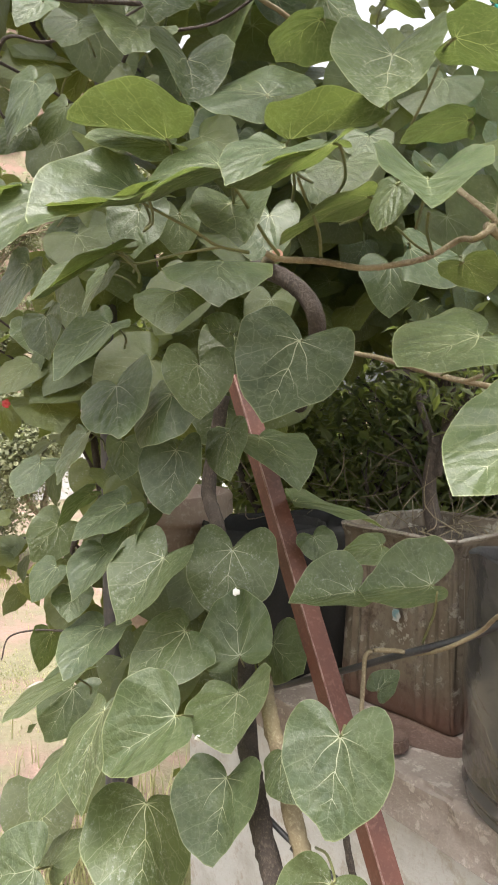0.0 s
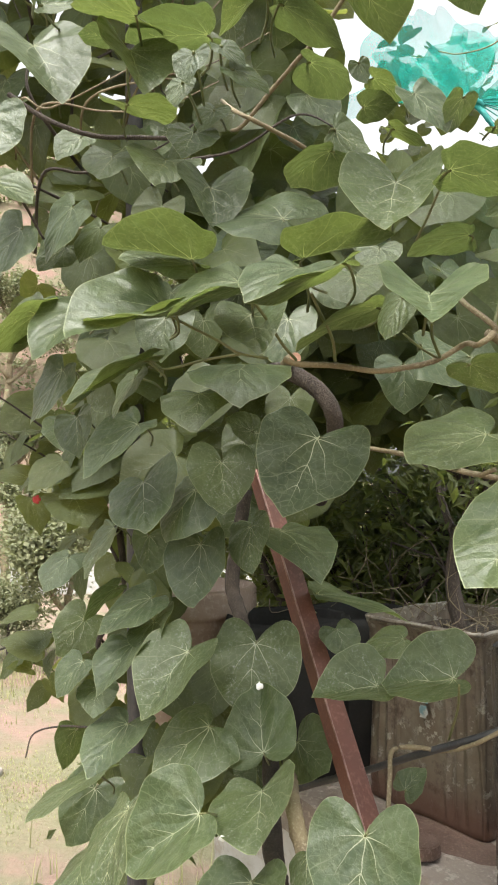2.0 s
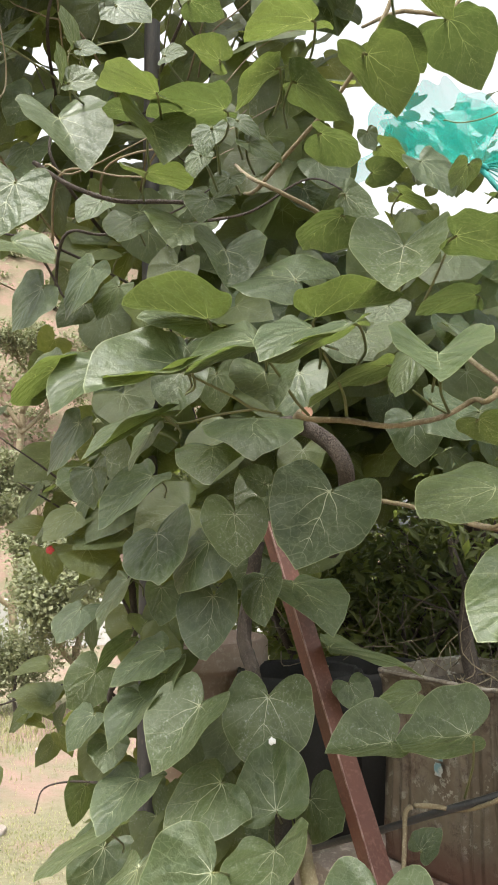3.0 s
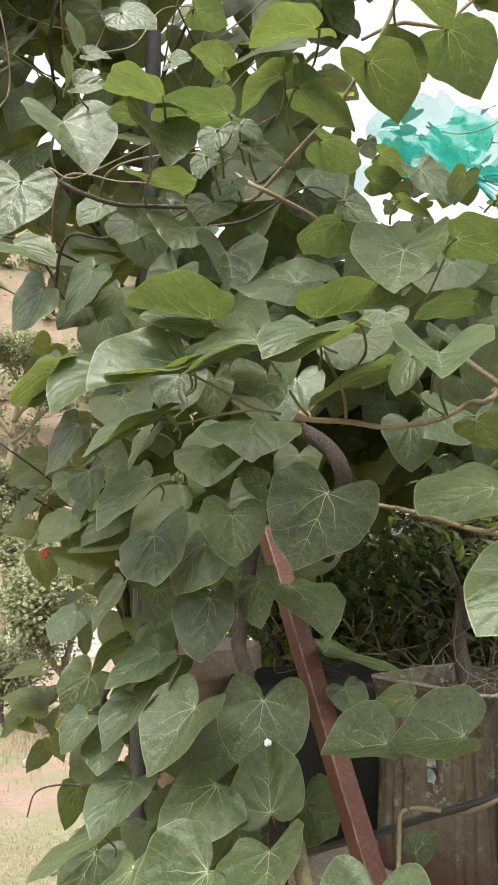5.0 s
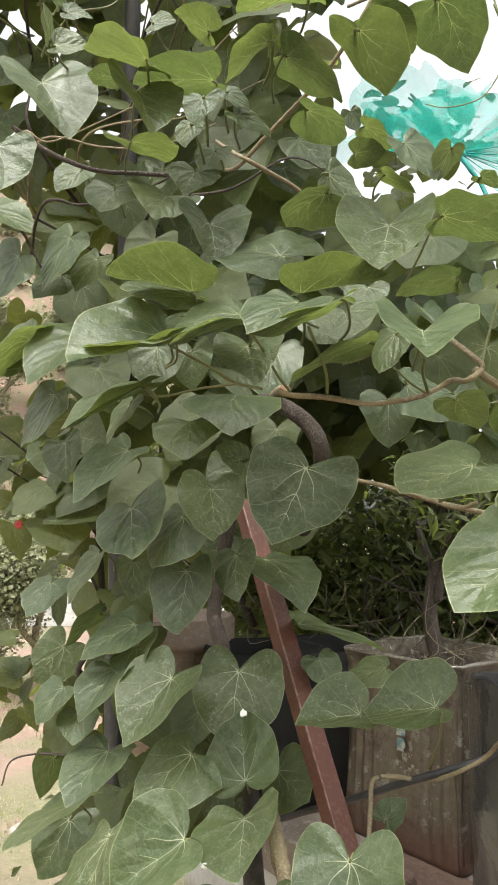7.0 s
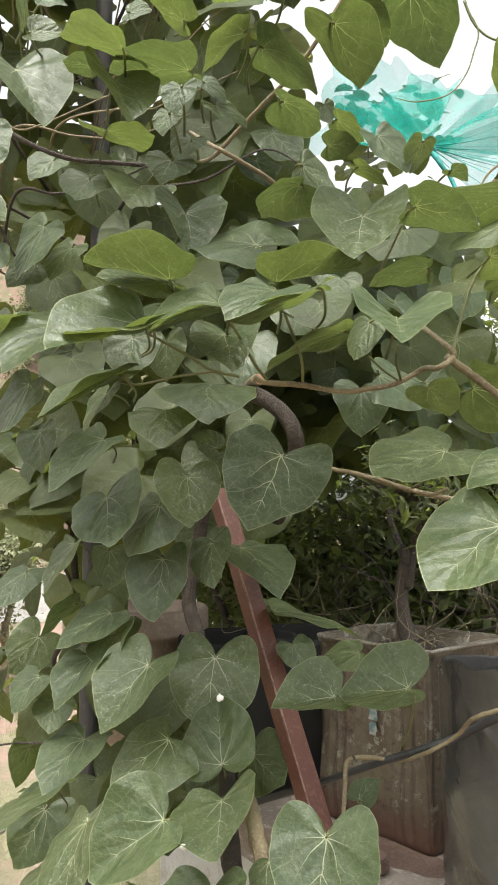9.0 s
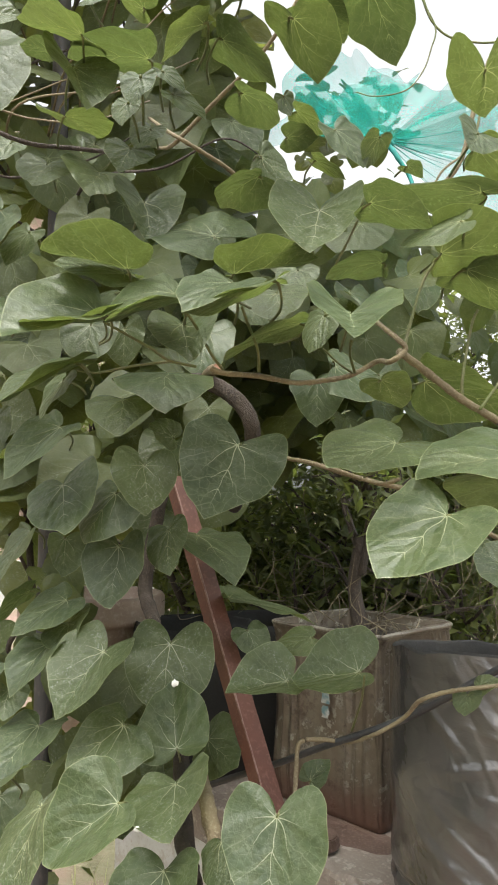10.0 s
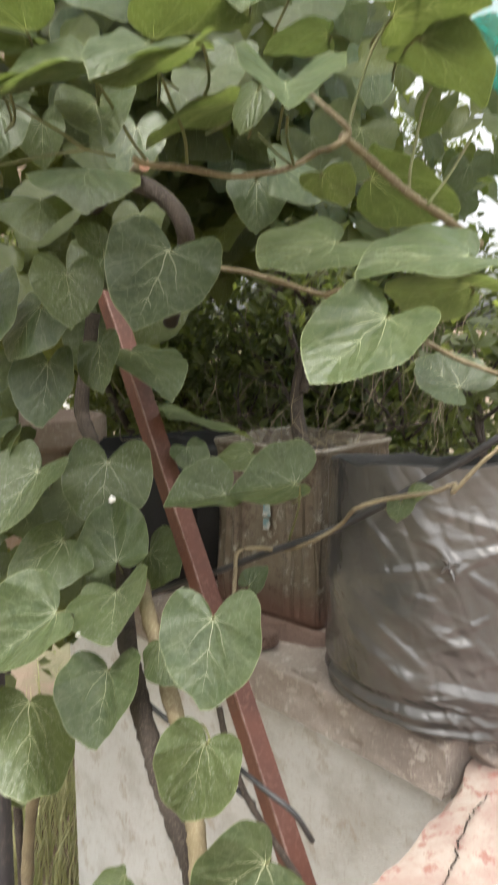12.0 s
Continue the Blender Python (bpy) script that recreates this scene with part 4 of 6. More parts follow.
leaf((-0.055, 0.806, 1.493), (0.057, -0.460, -0.886), (0.115, -0.879, 0.463), 0.070, 0.91, 0.24, 0.44, 1.06)
leaf((-0.169, 0.934, 1.473), (0.161, -0.689, -0.707), (-0.499, -0.675, 0.543), 0.094, 0.99, 0.13, 0.23, 0.80)
leaf((-0.096, 0.901, 1.462), (-0.484, -0.034, -0.874), (-0.635, -0.674, 0.378), 0.078, 1.07, -0.06, 0.76, 0.53)
leaf((-0.091, 0.916, 1.392), (-0.094, -0.226, -0.970), (-0.411, -0.878, 0.245), 0.081, 0.91, 0.17, 0.05, 0.85)
leaf((-0.027, 0.914, 1.414), (0.087, -0.464, -0.881), (-0.658, -0.691, 0.299), 0.068, 0.83, 0.14, 0.56, 0.67)
leaf((0.015, 0.984, 1.405), (0.423, -0.746, -0.515), (0.311, -0.414, 0.856), 0.111, 0.97, 0.19, 0.76, 0.80)
leaf((-0.104, 0.883, 1.262), (-0.576, -0.348, -0.740), (-0.484, -0.584, 0.652), 0.095, 1.04, 0.28, 0.15, 0.92)
leaf((-0.021, 0.924, 1.264), (-0.112, -0.345, -0.932), (-0.172, -0.917, 0.361), 0.095, 1.00, 0.03, 0.61, 1.04)
leaf((-0.011, 0.841, 1.156), (-0.089, 0.680, 0.728), (-0.342, -0.707, 0.619), 0.091, 0.87, 0.32, 0.03, 0.60)
leaf((-0.077, 0.868, 1.177), (-0.759, -0.205, -0.617), (-0.455, -0.511, 0.729), 0.094, 1.03, -0.03, 0.49, 0.48)
leaf((-0.012, 0.761, 1.143), (-0.091, -0.919, -0.383), (-0.503, -0.290, 0.815), 0.076, 1.11, 0.22, 0.03, 0.89)
leaf((-0.067, 0.654, 1.165), (-0.813, -0.000, -0.582), (-0.440, -0.654, 0.615), 0.087, 0.95, 0.45, 0.03, 0.54)
leaf((-0.022, 0.726, 1.069), (-0.190, -0.643, -0.742), (-0.517, -0.577, 0.632), 0.080, 1.07, 0.21, 0.03, 0.76)
leaf((-0.111, 0.773, 1.016), (0.002, -0.835, -0.551), (0.396, -0.505, 0.767), 0.119, 0.84, -0.26, 0.58, 0.63)
leaf((0.079, 0.621, 1.161), (-0.186, -0.377, -0.907), (-0.411, -0.809, 0.421), 0.082, 1.01, 0.22, 0.15, 0.98)
leaf((0.035, 0.702, 1.107), (0.293, -0.770, -0.567), (-0.652, -0.595, 0.470), 0.059, 0.96, 0.05, 0.80, 0.67)
leaf((0.118, 0.812, 1.239), (-0.989, -0.065, -0.131), (-0.092, -0.422, 0.902), 0.075, 1.08, 0.37, 0.12, 0.64)
leaf((0.192, 0.763, 1.259), (-0.840, 0.504, -0.201), (-0.460, -0.463, 0.758), 0.083, 1.00, 0.45, 0.02, 0.92)
leaf((0.152, 0.841, 1.115), (0.718, 0.187, 0.671), (-0.451, -0.608, 0.653), 0.033, 0.93, 0.16, 0.44, 0.78)
leaf((-0.124, 0.685, 1.593), (-0.854, -0.130, -0.503), (-0.424, -0.386, 0.820), 0.091, 0.99, 0.08, 0.49, 0.54)
leaf((-0.168, 0.885, 1.546), (-0.701, -0.190, -0.687), (-0.486, -0.578, 0.655), 0.094, 0.97, 0.16, 0.27, 0.53)
leaf((-0.086, 0.860, 1.580), (0.025, -0.752, -0.658), (-0.083, -0.658, 0.749), 0.073, 0.99, 0.11, 0.60, 0.79)
leaf((-0.164, 0.964, 1.317), (-0.794, -0.258, -0.551), (-0.411, -0.441, 0.798), 0.085, 0.95, 0.13, 0.52, 0.60)
leaf((-0.158, 0.955, 1.287), (0.091, -0.847, -0.524), (-0.552, -0.481, 0.681), 0.060, 1.06, 0.27, 0.35, 0.65)
leaf((-0.225, 0.912, 1.104), (-0.698, -0.590, -0.405), (-0.485, -0.027, 0.874), 0.101, 0.90, 0.15, 0.50, 0.71)
leaf((-0.194, 0.957, 1.153), (-0.474, -0.645, -0.599), (-0.363, -0.477, 0.801), 0.085, 0.96, 0.17, 0.42, 0.73)
leaf((-0.159, 0.782, 1.115), (-0.092, -0.734, -0.673), (-0.761, -0.384, 0.523), 0.105, 0.88, 0.15, 0.68, 0.84)
leaf((-0.209, 0.841, 1.041), (-0.351, -0.701, -0.621), (-0.627, -0.317, 0.712), 0.087, 0.89, 0.07, 0.67, 0.73)
leaf((-0.224, 0.738, 0.966), (-0.878, 0.282, -0.387), (-0.468, -0.675, 0.570), 0.069, 1.05, 0.15, 0.39, 0.68)
leaf((-0.217, 0.779, 0.943), (0.636, 0.524, 0.567), (-0.447, -0.349, 0.824), 0.050, 0.92, -0.01, 0.49, 0.71)
leaf((0.063, 0.540, 1.083), (-0.320, -0.040, -0.947), (-0.383, -0.909, 0.167), 0.072, 0.89, 0.41, 0.03, 0.81)
leaf((0.107, 0.502, 0.995), (-0.827, 0.160, -0.539), (-0.255, -0.961, 0.107), 0.079, 0.94, 0.20, 0.31, 0.69)
leaf((-0.127, 0.627, 1.876), (0.254, -0.423, -0.870), (0.460, -0.738, 0.493), 0.071, 0.95, 0.41, 0.33, 0.93)
leaf((-0.054, 0.633, 1.893), (-0.991, 0.136, -0.013), (-0.037, -0.173, 0.984), 0.084, 1.00, 0.17, 0.43, 0.44)
leaf((-0.250, 0.716, 1.942), (0.437, -0.330, -0.837), (0.319, -0.813, 0.487), 0.094, 0.95, 0.36, 0.29, 0.95)
leaf((-0.259, 0.615, 1.811), (-0.178, -0.187, -0.966), (0.052, -0.982, 0.181), 0.071, 0.94, 0.12, 0.29, 0.85)
leaf((-0.176, 0.773, 1.844), (-0.194, -0.525, -0.828), (-0.001, -0.844, 0.536), 0.052, 0.99, 0.17, 0.48, 0.85)
leaf((-0.115, 0.769, 1.836), (-0.056, -0.687, -0.725), (0.271, -0.709, 0.651), 0.075, 0.94, 0.27, 0.78, 0.79)
leaf((-0.074, 0.692, 1.828), (-0.229, -0.476, -0.849), (0.092, -0.879, 0.468), 0.043, 1.01, 0.16, 0.50, 0.79)
leaf((-0.053, 0.692, 1.851), (-0.501, -0.233, -0.834), (-0.221, -0.897, 0.383), 0.032, 0.99, 0.14, 0.38, 0.93)
leaf((0.067, 0.704, 1.810), (-0.722, 0.510, -0.468), (-0.391, 0.258, 0.883), 0.057, 1.25, -0.06, 1.05, 0.70)
leaf((-0.001, 0.547, 1.875), (-0.763, 0.346, -0.545), (-0.595, -0.047, 0.803), 0.050, 0.82, 0.28, 0.40, 0.68)
leaf((0.047, 0.688, 1.897), (0.853, 0.129, -0.506), (0.509, 0.011, 0.861), 0.052, 1.17, -0.06, 0.90, 0.77)
leaf((0.080, 0.548, 1.887), (0.509, 0.705, -0.495), (0.594, 0.129, 0.794), 0.065, 1.03, 0.17, 0.03, 0.81)
leaf((0.166, 0.598, 1.957), (0.544, 0.561, -0.624), (0.554, 0.319, 0.769), 0.070, 0.97, -0.03, 0.93, 0.46)
leaf((0.031, 0.538, 1.914), (-0.931, 0.364, 0.029), (-0.078, -0.276, 0.958), 0.064, 1.03, 0.19, 0.44, 0.58)
leaf((-0.113, 0.579, 1.878), (-0.892, 0.233, 0.387), (0.346, -0.197, 0.917), 0.069, 1.01, 0.13, 0.12, 0.49)
leaf((-0.324, 0.893, 1.806), (-0.605, 0.254, -0.754), (-0.549, -0.819, 0.164), 0.075, 1.04, 0.08, 0.43, 0.64)
leaf((-0.221, 0.858, 1.689), (-0.548, -0.499, -0.671), (-0.201, -0.700, 0.685), 0.103, 1.01, 0.17, 0.59, 0.83)
leaf((0.217, 0.504, 1.685), (-0.826, 0.481, -0.295), (-0.511, -0.416, 0.752), 0.055, 1.00, 0.02, 0.32, 0.59)
leaf((0.315, 0.681, 1.796), (-0.965, -0.250, -0.080), (-0.013, -0.259, 0.966), 0.109, 1.09, -0.03, 0.64, 0.75)
leaf((0.283, 0.596, 1.883), (0.386, 0.888, -0.252), (0.117, 0.224, 0.968), 0.069, 0.89, 0.34, 0.23, 1.78)
leaf((-0.086, 0.606, 1.620), (-0.987, -0.002, -0.159), (-0.155, -0.214, 0.965), 0.082, 1.01, 0.02, 0.24, 0.85)
leaf((-0.075, 0.670, 1.682), (-0.966, -0.257, -0.035), (0.126, -0.585, 0.801), 0.073, 0.99, 0.10, 0.39, 0.53)
leaf((-0.033, 0.864, 1.617), (0.014, -0.824, -0.567), (0.036, -0.566, 0.824), 0.115, 0.89, 0.06, 1.21, 0.91)
leaf((-0.145, 0.745, 1.582), (-0.448, -0.129, -0.885), (-0.732, -0.515, 0.446), 0.050, 0.92, 0.07, 0.28, 0.78)
leaf((-0.020, 0.562, 1.627), (-0.938, 0.004, -0.347), (-0.343, -0.157, 0.926), 0.067, 1.02, 0.02, 0.51, 0.54)
leaf((0.059, 0.523, 1.633), (-0.918, 0.145, -0.368), (-0.387, -0.137, 0.912), 0.082, 0.99, -0.03, 0.04, 0.52)
leaf((-0.122, 0.675, 1.588), (-0.852, -0.172, -0.494), (-0.476, -0.139, 0.869), 0.086, 0.99, 0.04, 0.09, 0.63)
leaf((-0.117, 0.649, 1.967), (0.964, -0.264, -0.042), (-0.236, -0.914, 0.329), 0.024, 1.03, 0.12, 0.48, 0.84)
leaf((-0.062, 0.672, 1.976), (-0.894, -0.202, 0.400), (0.364, 0.195, 0.911), 0.039, 1.04, 0.18, 0.30, 0.84)
leaf((-0.161, 0.676, 1.923), (-0.922, -0.378, -0.080), (-0.127, 0.101, 0.987), 0.029, 1.00, 0.09, 0.49, 0.80)
leaf((-0.150, 0.734, 1.883), (0.436, 0.898, 0.053), (0.200, -0.154, 0.968), 0.070, 1.04, 0.22, 0.40, 0.60)
leaf((0.112, 0.533, 1.961), (0.760, 0.434, -0.484), (0.566, -0.078, 0.820), 0.065, 0.95, 0.21, 0.49, 0.85)
leaf((0.018, 0.586, 1.888), (0.779, 0.218, -0.588), (0.610, -0.046, 0.791), 0.068, 0.96, 0.08, 0.48, 0.55)
leaf((-0.037, 0.589, 1.853), (0.687, 0.032, -0.725), (0.490, -0.758, 0.431), 0.029, 0.93, 0.14, 0.39, 0.78)
leaf((-0.027, 0.592, 1.833), (0.811, 0.135, -0.569), (0.475, -0.719, 0.507), 0.038, 0.96, 0.12, 0.44, 0.76)
leaf((0.168, 0.765, 1.904), (0.546, -0.087, -0.833), (0.373, -0.865, 0.335), 0.060, 0.93, 0.14, 0.29, 0.72)
leaf((0.218, 0.751, 1.890), (-0.259, 0.569, -0.781), (-0.491, 0.619, 0.614), 0.037, 0.96, 0.05, 0.47, 0.79)
leaf((0.145, 0.770, 1.866), (0.857, 0.186, -0.481), (0.511, -0.182, 0.840), 0.045, 0.97, 0.11, 0.43, 0.78)
leaf((0.147, 0.534, 1.710), (0.930, -0.099, -0.354), (0.363, 0.096, 0.927), 0.058, 0.98, 0.11, 0.40, 0.54)
leaf((0.296, 0.563, 1.468), (-0.992, -0.125, 0.020), (-0.005, 0.193, 0.981), 0.079, 1.16, -0.10, 0.73, 1.01)
leaf((-0.255, 0.889, 1.832), (-0.517, 0.189, -0.835), (-0.643, -0.730, 0.233), 0.080, 0.97, 0.05, 0.32, 0.61)
leaf((-0.317, 0.957, 1.714), (-0.725, -0.084, -0.684), (-0.411, -0.743, 0.527), 0.084, 0.98, 0.12, 0.21, 0.62)
leaf((-0.270, 0.903, 1.620), (-0.476, 0.036, -0.879), (-0.668, -0.665, 0.334), 0.083, 0.95, 0.08, 0.23, 0.61)
leaf((-0.361, 0.878, 1.866), (0.859, -0.130, -0.494), (0.290, -0.672, 0.681), 0.071, 0.98, 0.16, 0.36, 0.73)
leaf((-0.219, 0.894, 1.806), (-0.502, -0.023, -0.864), (-0.499, -0.809, 0.311), 0.054, 0.97, 0.06, 0.46, 0.74)
leaf((0.245, 0.727, 1.844), (0.891, 0.326, -0.317), (0.291, 0.127, 0.948), 0.024, 1.00, 0.18, 0.42, 0.79)
leaf((0.248, 0.537, 1.782), (-0.447, -0.495, -0.745), (0.332, -0.865, 0.376), 0.037, 1.01, 0.24, 0.30, 0.89)
leaf((0.336, 0.613, 1.844), (-0.131, 0.991, -0.026), (0.505, 0.089, 0.859), 0.041, 1.04, 0.18, 0.45, 0.85)
leaf((-0.309, 0.907, 1.694), (-0.489, -0.682, -0.543), (-0.678, -0.094, 0.729), 0.077, 1.26, -0.05, 0.84, 0.50)
leaf((-0.255, 0.927, 1.946), (-0.567, -0.287, -0.772), (-0.094, -0.909, 0.407), 0.047, 0.99, 0.13, 0.45, 0.73)
leaf((0.104, 0.815, 1.712), (0.026, -0.648, -0.761), (-0.161, -0.754, 0.636), 0.061, 1.06, 0.15, 0.45, 0.93)
leaf((0.144, 0.898, 1.772), (-0.240, -0.458, -0.856), (-0.202, -0.839, 0.506), 0.047, 1.02, 0.12, 0.45, 0.82)
leaf((0.210, 0.715, 1.722), (-0.940, 0.286, -0.188), (-0.160, 0.119, 0.980), 0.064, 1.01, -0.01, 0.45, 0.30)
leaf((0.163, 0.892, 1.276), (-0.939, 0.094, -0.330), (-0.342, -0.347, 0.873), 0.056, 0.99, 0.01, 0.45, 0.46)
leaf((0.086, 0.962, 1.274), (0.379, -0.375, -0.846), (0.229, -0.848, 0.479), 0.044, 0.99, 0.08, 0.45, 0.77)
leaf((-0.182, 0.951, 1.260), (-0.501, -0.540, -0.677), (-0.523, -0.434, 0.734), 0.083, 1.01, 0.26, 0.45, 0.34)
leaf((-0.264, 0.990, 1.228), (-0.538, -0.277, -0.796), (-0.525, -0.629, 0.573), 0.057, 0.99, 0.15, 0.45, 0.45)
leaf((-0.276, 1.005, 1.130), (-0.194, -0.416, -0.888), (-0.888, 0.460, -0.021), 0.054, 0.99, 0.17, 0.45, 0.46)
leaf((-0.278, 0.939, 1.799), (-0.697, -0.071, -0.714), (-0.186, -0.943, 0.275), 0.052, 0.99, 0.07, 0.45, 0.43)
leaf((-0.022, 0.866, 1.534), (-0.901, -0.217, 0.376), (0.357, -0.863, 0.358), 0.035, 0.98, 0.09, 0.45, 0.76)
leaf((-0.139, 0.934, 1.694), (-0.044, -0.251, -0.967), (-0.172, -0.951, 0.255), 0.068, 0.98, 0.18, 0.45, 0.62)
leaf((0.187, 0.981, 1.634), (-0.041, -0.240, -0.970), (0.133, -0.964, 0.232), 0.072, 0.93, 0.08, 0.45, 0.67)
leaf((0.233, 0.809, 1.611), (0.579, -0.141, -0.803), (0.211, -0.926, 0.315), 0.053, 0.99, 0.13, 0.45, 0.38)
leaf((0.199, 0.911, 1.642), (0.967, 0.055, -0.249), (-0.214, 0.706, -0.675), 0.092, 0.98, 0.17, 0.45, 0.31)
leaf((-0.054, 0.503, 1.793), (-0.106, -0.137, -0.985), (-0.328, -0.930, 0.165), 0.026, 0.96, 0.14, 0.45, 0.79)
leaf((-0.065, 0.524, 1.782), (-0.168, -0.124, -0.978), (-0.398, -0.899, 0.183), 0.022, 0.97, 0.11, 0.45, 0.85)
leaf((-0.212, 0.629, 1.926), (0.983, 0.164, 0.082), (0.128, -0.934, 0.332), 0.034, 0.97, 0.28, 0.45, 0.67)
leaf((-0.218, 0.628, 1.931), (-0.116, -0.484, 0.867), (0.992, -0.102, 0.076), 0.034, 1.00, 0.12, 0.45, 0.65)
leaf((-0.213, 0.669, 1.993), (0.960, 0.279, -0.008), (0.249, -0.843, 0.477), 0.027, 0.99, 0.16, 0.45, 0.73)
leaf((-0.221, 0.668, 2.001), (-0.305, -0.530, 0.792), (0.942, -0.290, 0.168), 0.037, 1.00, 0.14, 0.45, 0.63)
leaf((0.095, 0.589, 1.932), (0.828, 0.409, -0.383), (0.348, 0.161, 0.924), 0.058, 1.00, -0.00, 0.45, 0.41)
leaf((0.083, 0.817, 1.889), (0.878, 0.271, -0.395), (-0.335, 0.937, -0.100), 0.049, 0.98, 0.12, 0.45, 0.54)
leaf((0.128, 0.890, 1.959), (0.994, -0.112, -0.012), (0.049, 0.336, 0.941), 0.044, 0.98, 0.08, 0.45, 0.65)
leaf((0.121, 0.881, 2.012), (0.430, 0.244, -0.869), (-0.350, 0.933, 0.089), 0.027, 0.98, 0.09, 0.45, 0.82)
leaf((0.140, 0.885, 1.994), (0.804, 0.037, -0.593), (0.593, 0.021, 0.805), 0.047, 0.99, 0.03, 0.45, 0.57)
leaf((-0.099, 0.711, 2.080), (0.903, 0.335, -0.270), (0.202, 0.223, 0.954), 0.043, 0.99, 0.11, 0.45, 0.50)
leaf((-0.184, 0.709, 2.076), (0.874, -0.007, -0.486), (0.163, -0.938, 0.307), 0.046, 0.99, 0.01, 0.45, 0.78)
leaf((0.220, 0.559, 1.677), (0.954, -0.296, 0.040), (0.062, 0.327, 0.943), 0.077, 1.01, 0.23, 0.45, 0.31)
leaf((0.255, 0.585, 1.672), (0.792, 0.223, -0.569), (0.572, 0.056, 0.818), 0.082, 1.03, 0.07, 0.45, 0.28)
leaf((0.377, 0.828, 1.926), (0.750, -0.113, -0.652), (0.653, -0.035, 0.757), 0.077, 1.00, 0.02, 0.45, 0.30)
leaf((0.197, 0.678, 1.580), (0.622, 0.481, -0.617), (0.373, 0.511, 0.774), 0.044, 1.03, 0.09, 0.45, 0.57)
leaf((0.274, 0.759, 1.596), (0.839, -0.318, -0.441), (0.520, 0.231, 0.822), 0.105, 1.05, -0.04, 0.45, 0.29)
leaf((0.409, 0.808, 1.364), (-0.500, 0.768, 0.401), (-0.223, -0.562, 0.797), 0.074, 1.00, 0.23, 0.45, 1.08)
leaf((0.311, 0.704, 1.255), (0.833, -0.429, 0.348), (-0.514, -0.369, 0.775), 0.022, 0.99, 0.12, 0.45, 0.82)
leaf((0.297, 0.706, 1.246), (-0.369, -0.548, -0.751), (-0.585, -0.491, 0.646), 0.026, 1.02, 0.14, 0.45, 0.75)
leaf((-0.010, 0.615, 0.910), (-0.922, -0.271, -0.278), (-0.280, -0.033, 0.960), 0.038, 0.99, 0.02, 0.45, 0.44)
leaf((-0.302, 1.047, 1.365), (-0.405, -0.567, -0.717), (-0.317, -0.649, 0.692), 0.061, 1.00, 0.02, 0.45, 0.90)
leaf((-0.222, 0.999, 1.410), (-0.430, -0.265, -0.863), (-0.759, -0.411, 0.504), 0.082, 0.99, 0.19, 0.45, 0.37)
leaf((-0.176, 1.019, 1.398), (-0.031, -0.119, -0.992), (0.360, 0.925, -0.122), 0.054, 1.07, 0.25, 0.45, 0.54)
leaf((-0.228, 1.045, 1.321), (-0.666, -0.292, -0.687), (-0.746, 0.226, 0.627), 0.066, 0.99, 0.10, 0.45, 0.64)
leaf((-0.241, 0.988, 1.193), (0.011, -0.704, -0.710), (0.018, -0.710, 0.704), 0.044, 1.04, 0.11, 0.45, 0.82)
leaf((0.032, 0.955, 1.131), (0.571, -0.760, -0.311), (-0.673, -0.650, 0.351), 0.067, 1.03, -0.02, 0.45, 0.54)
leaf((-0.279, 1.008, 1.570), (0.148, -0.229, -0.962), (-0.512, -0.850, 0.124), 0.065, 0.98, 0.28, 0.45, 0.42)
leaf((0.066, 1.044, 1.310), (0.946, -0.047, -0.322), (0.322, -0.009, 0.947), 0.143, 0.99, 0.14, 0.45, 0.30)

def dropping(at, size, seed):
    """A dried splash, thin and ragged, on a leaf."""
    bm = bmesh.new()
    bmesh.ops.create_icosphere(bm, subdivisions=2, radius=size)
    for v in bm.verts:
        v.co *= 1 + 0.6 * noise.noise(v.co / size * 1.4 + Vector((seed, 0, 0)))
        v.co.y *= 0.35
    bmesh.ops.translate(bm, vec=at, verts=bm.verts)
    return part("dropping", bm, M_CHALK, vine, "small white dried bird dropping", True)


dropping((-0.015, 0.823, 1.236), 0.0042, 1)
dropping((-0.051, 0.716, 1.116), 0.0034, 2)


# woody stems and twining shoots
def stem(points, r0, r1, material=None, lump=0.12, label=""):
    return tube("stem", points, r0 * (0.8 if material is M_DARKBARK else 0.52), r1 * (0.8 if material is M_DARKBARK else 0.52), material or M_BARK, vine, 9, 8, lump, label, len(points))


stem([(-0.035, 1.130, 1.620), (-0.001, 1.011, 1.631), (0.021, 0.940, 1.620), (0.048, 0.909, 1.602), (0.071, 0.888, 1.576), (0.082, 0.886, 1.546), (0.082, 0.934, 1.505), (0.072, 1.051, 1.447)], 0.0145, 0.0135, M_DARKBARK, 0.04, "thick dark twisted woody stem")
stem([(0.015, 0.668, 1.586), (0.030, 0.668, 1.581), (0.066, 0.668, 1.579), (0.101, 0.662, 1.572), (0.130, 0.657, 1.574), (0.160, 0.658, 1.581), (0.185, 0.648, 1.594), (0.173, 0.565, 1.576), (0.186, 0.561, 1.587), (0.179, 0.563, 1.597), (0.168, 0.578, 1.613), (0.173, 0.627, 1.635), (0.191, 0.714, 1.664)], 0.0058, 0.0044)
stem([(0.180, 0.563, 1.586), (0.213, 0.576, 1.568), (0.247, 0.583, 1.546), (0.286, 0.600, 1.531), (0.337, 0.626, 1.510)], 0.0072, 0.0075)
stem([(0.185, 0.563, 1.587), (0.192, 0.566, 1.611), (0.207, 0.572, 1.654), (0.221, 0.568, 1.678)], 0.003, 0.0024, M_PETIOLE, 0.05)
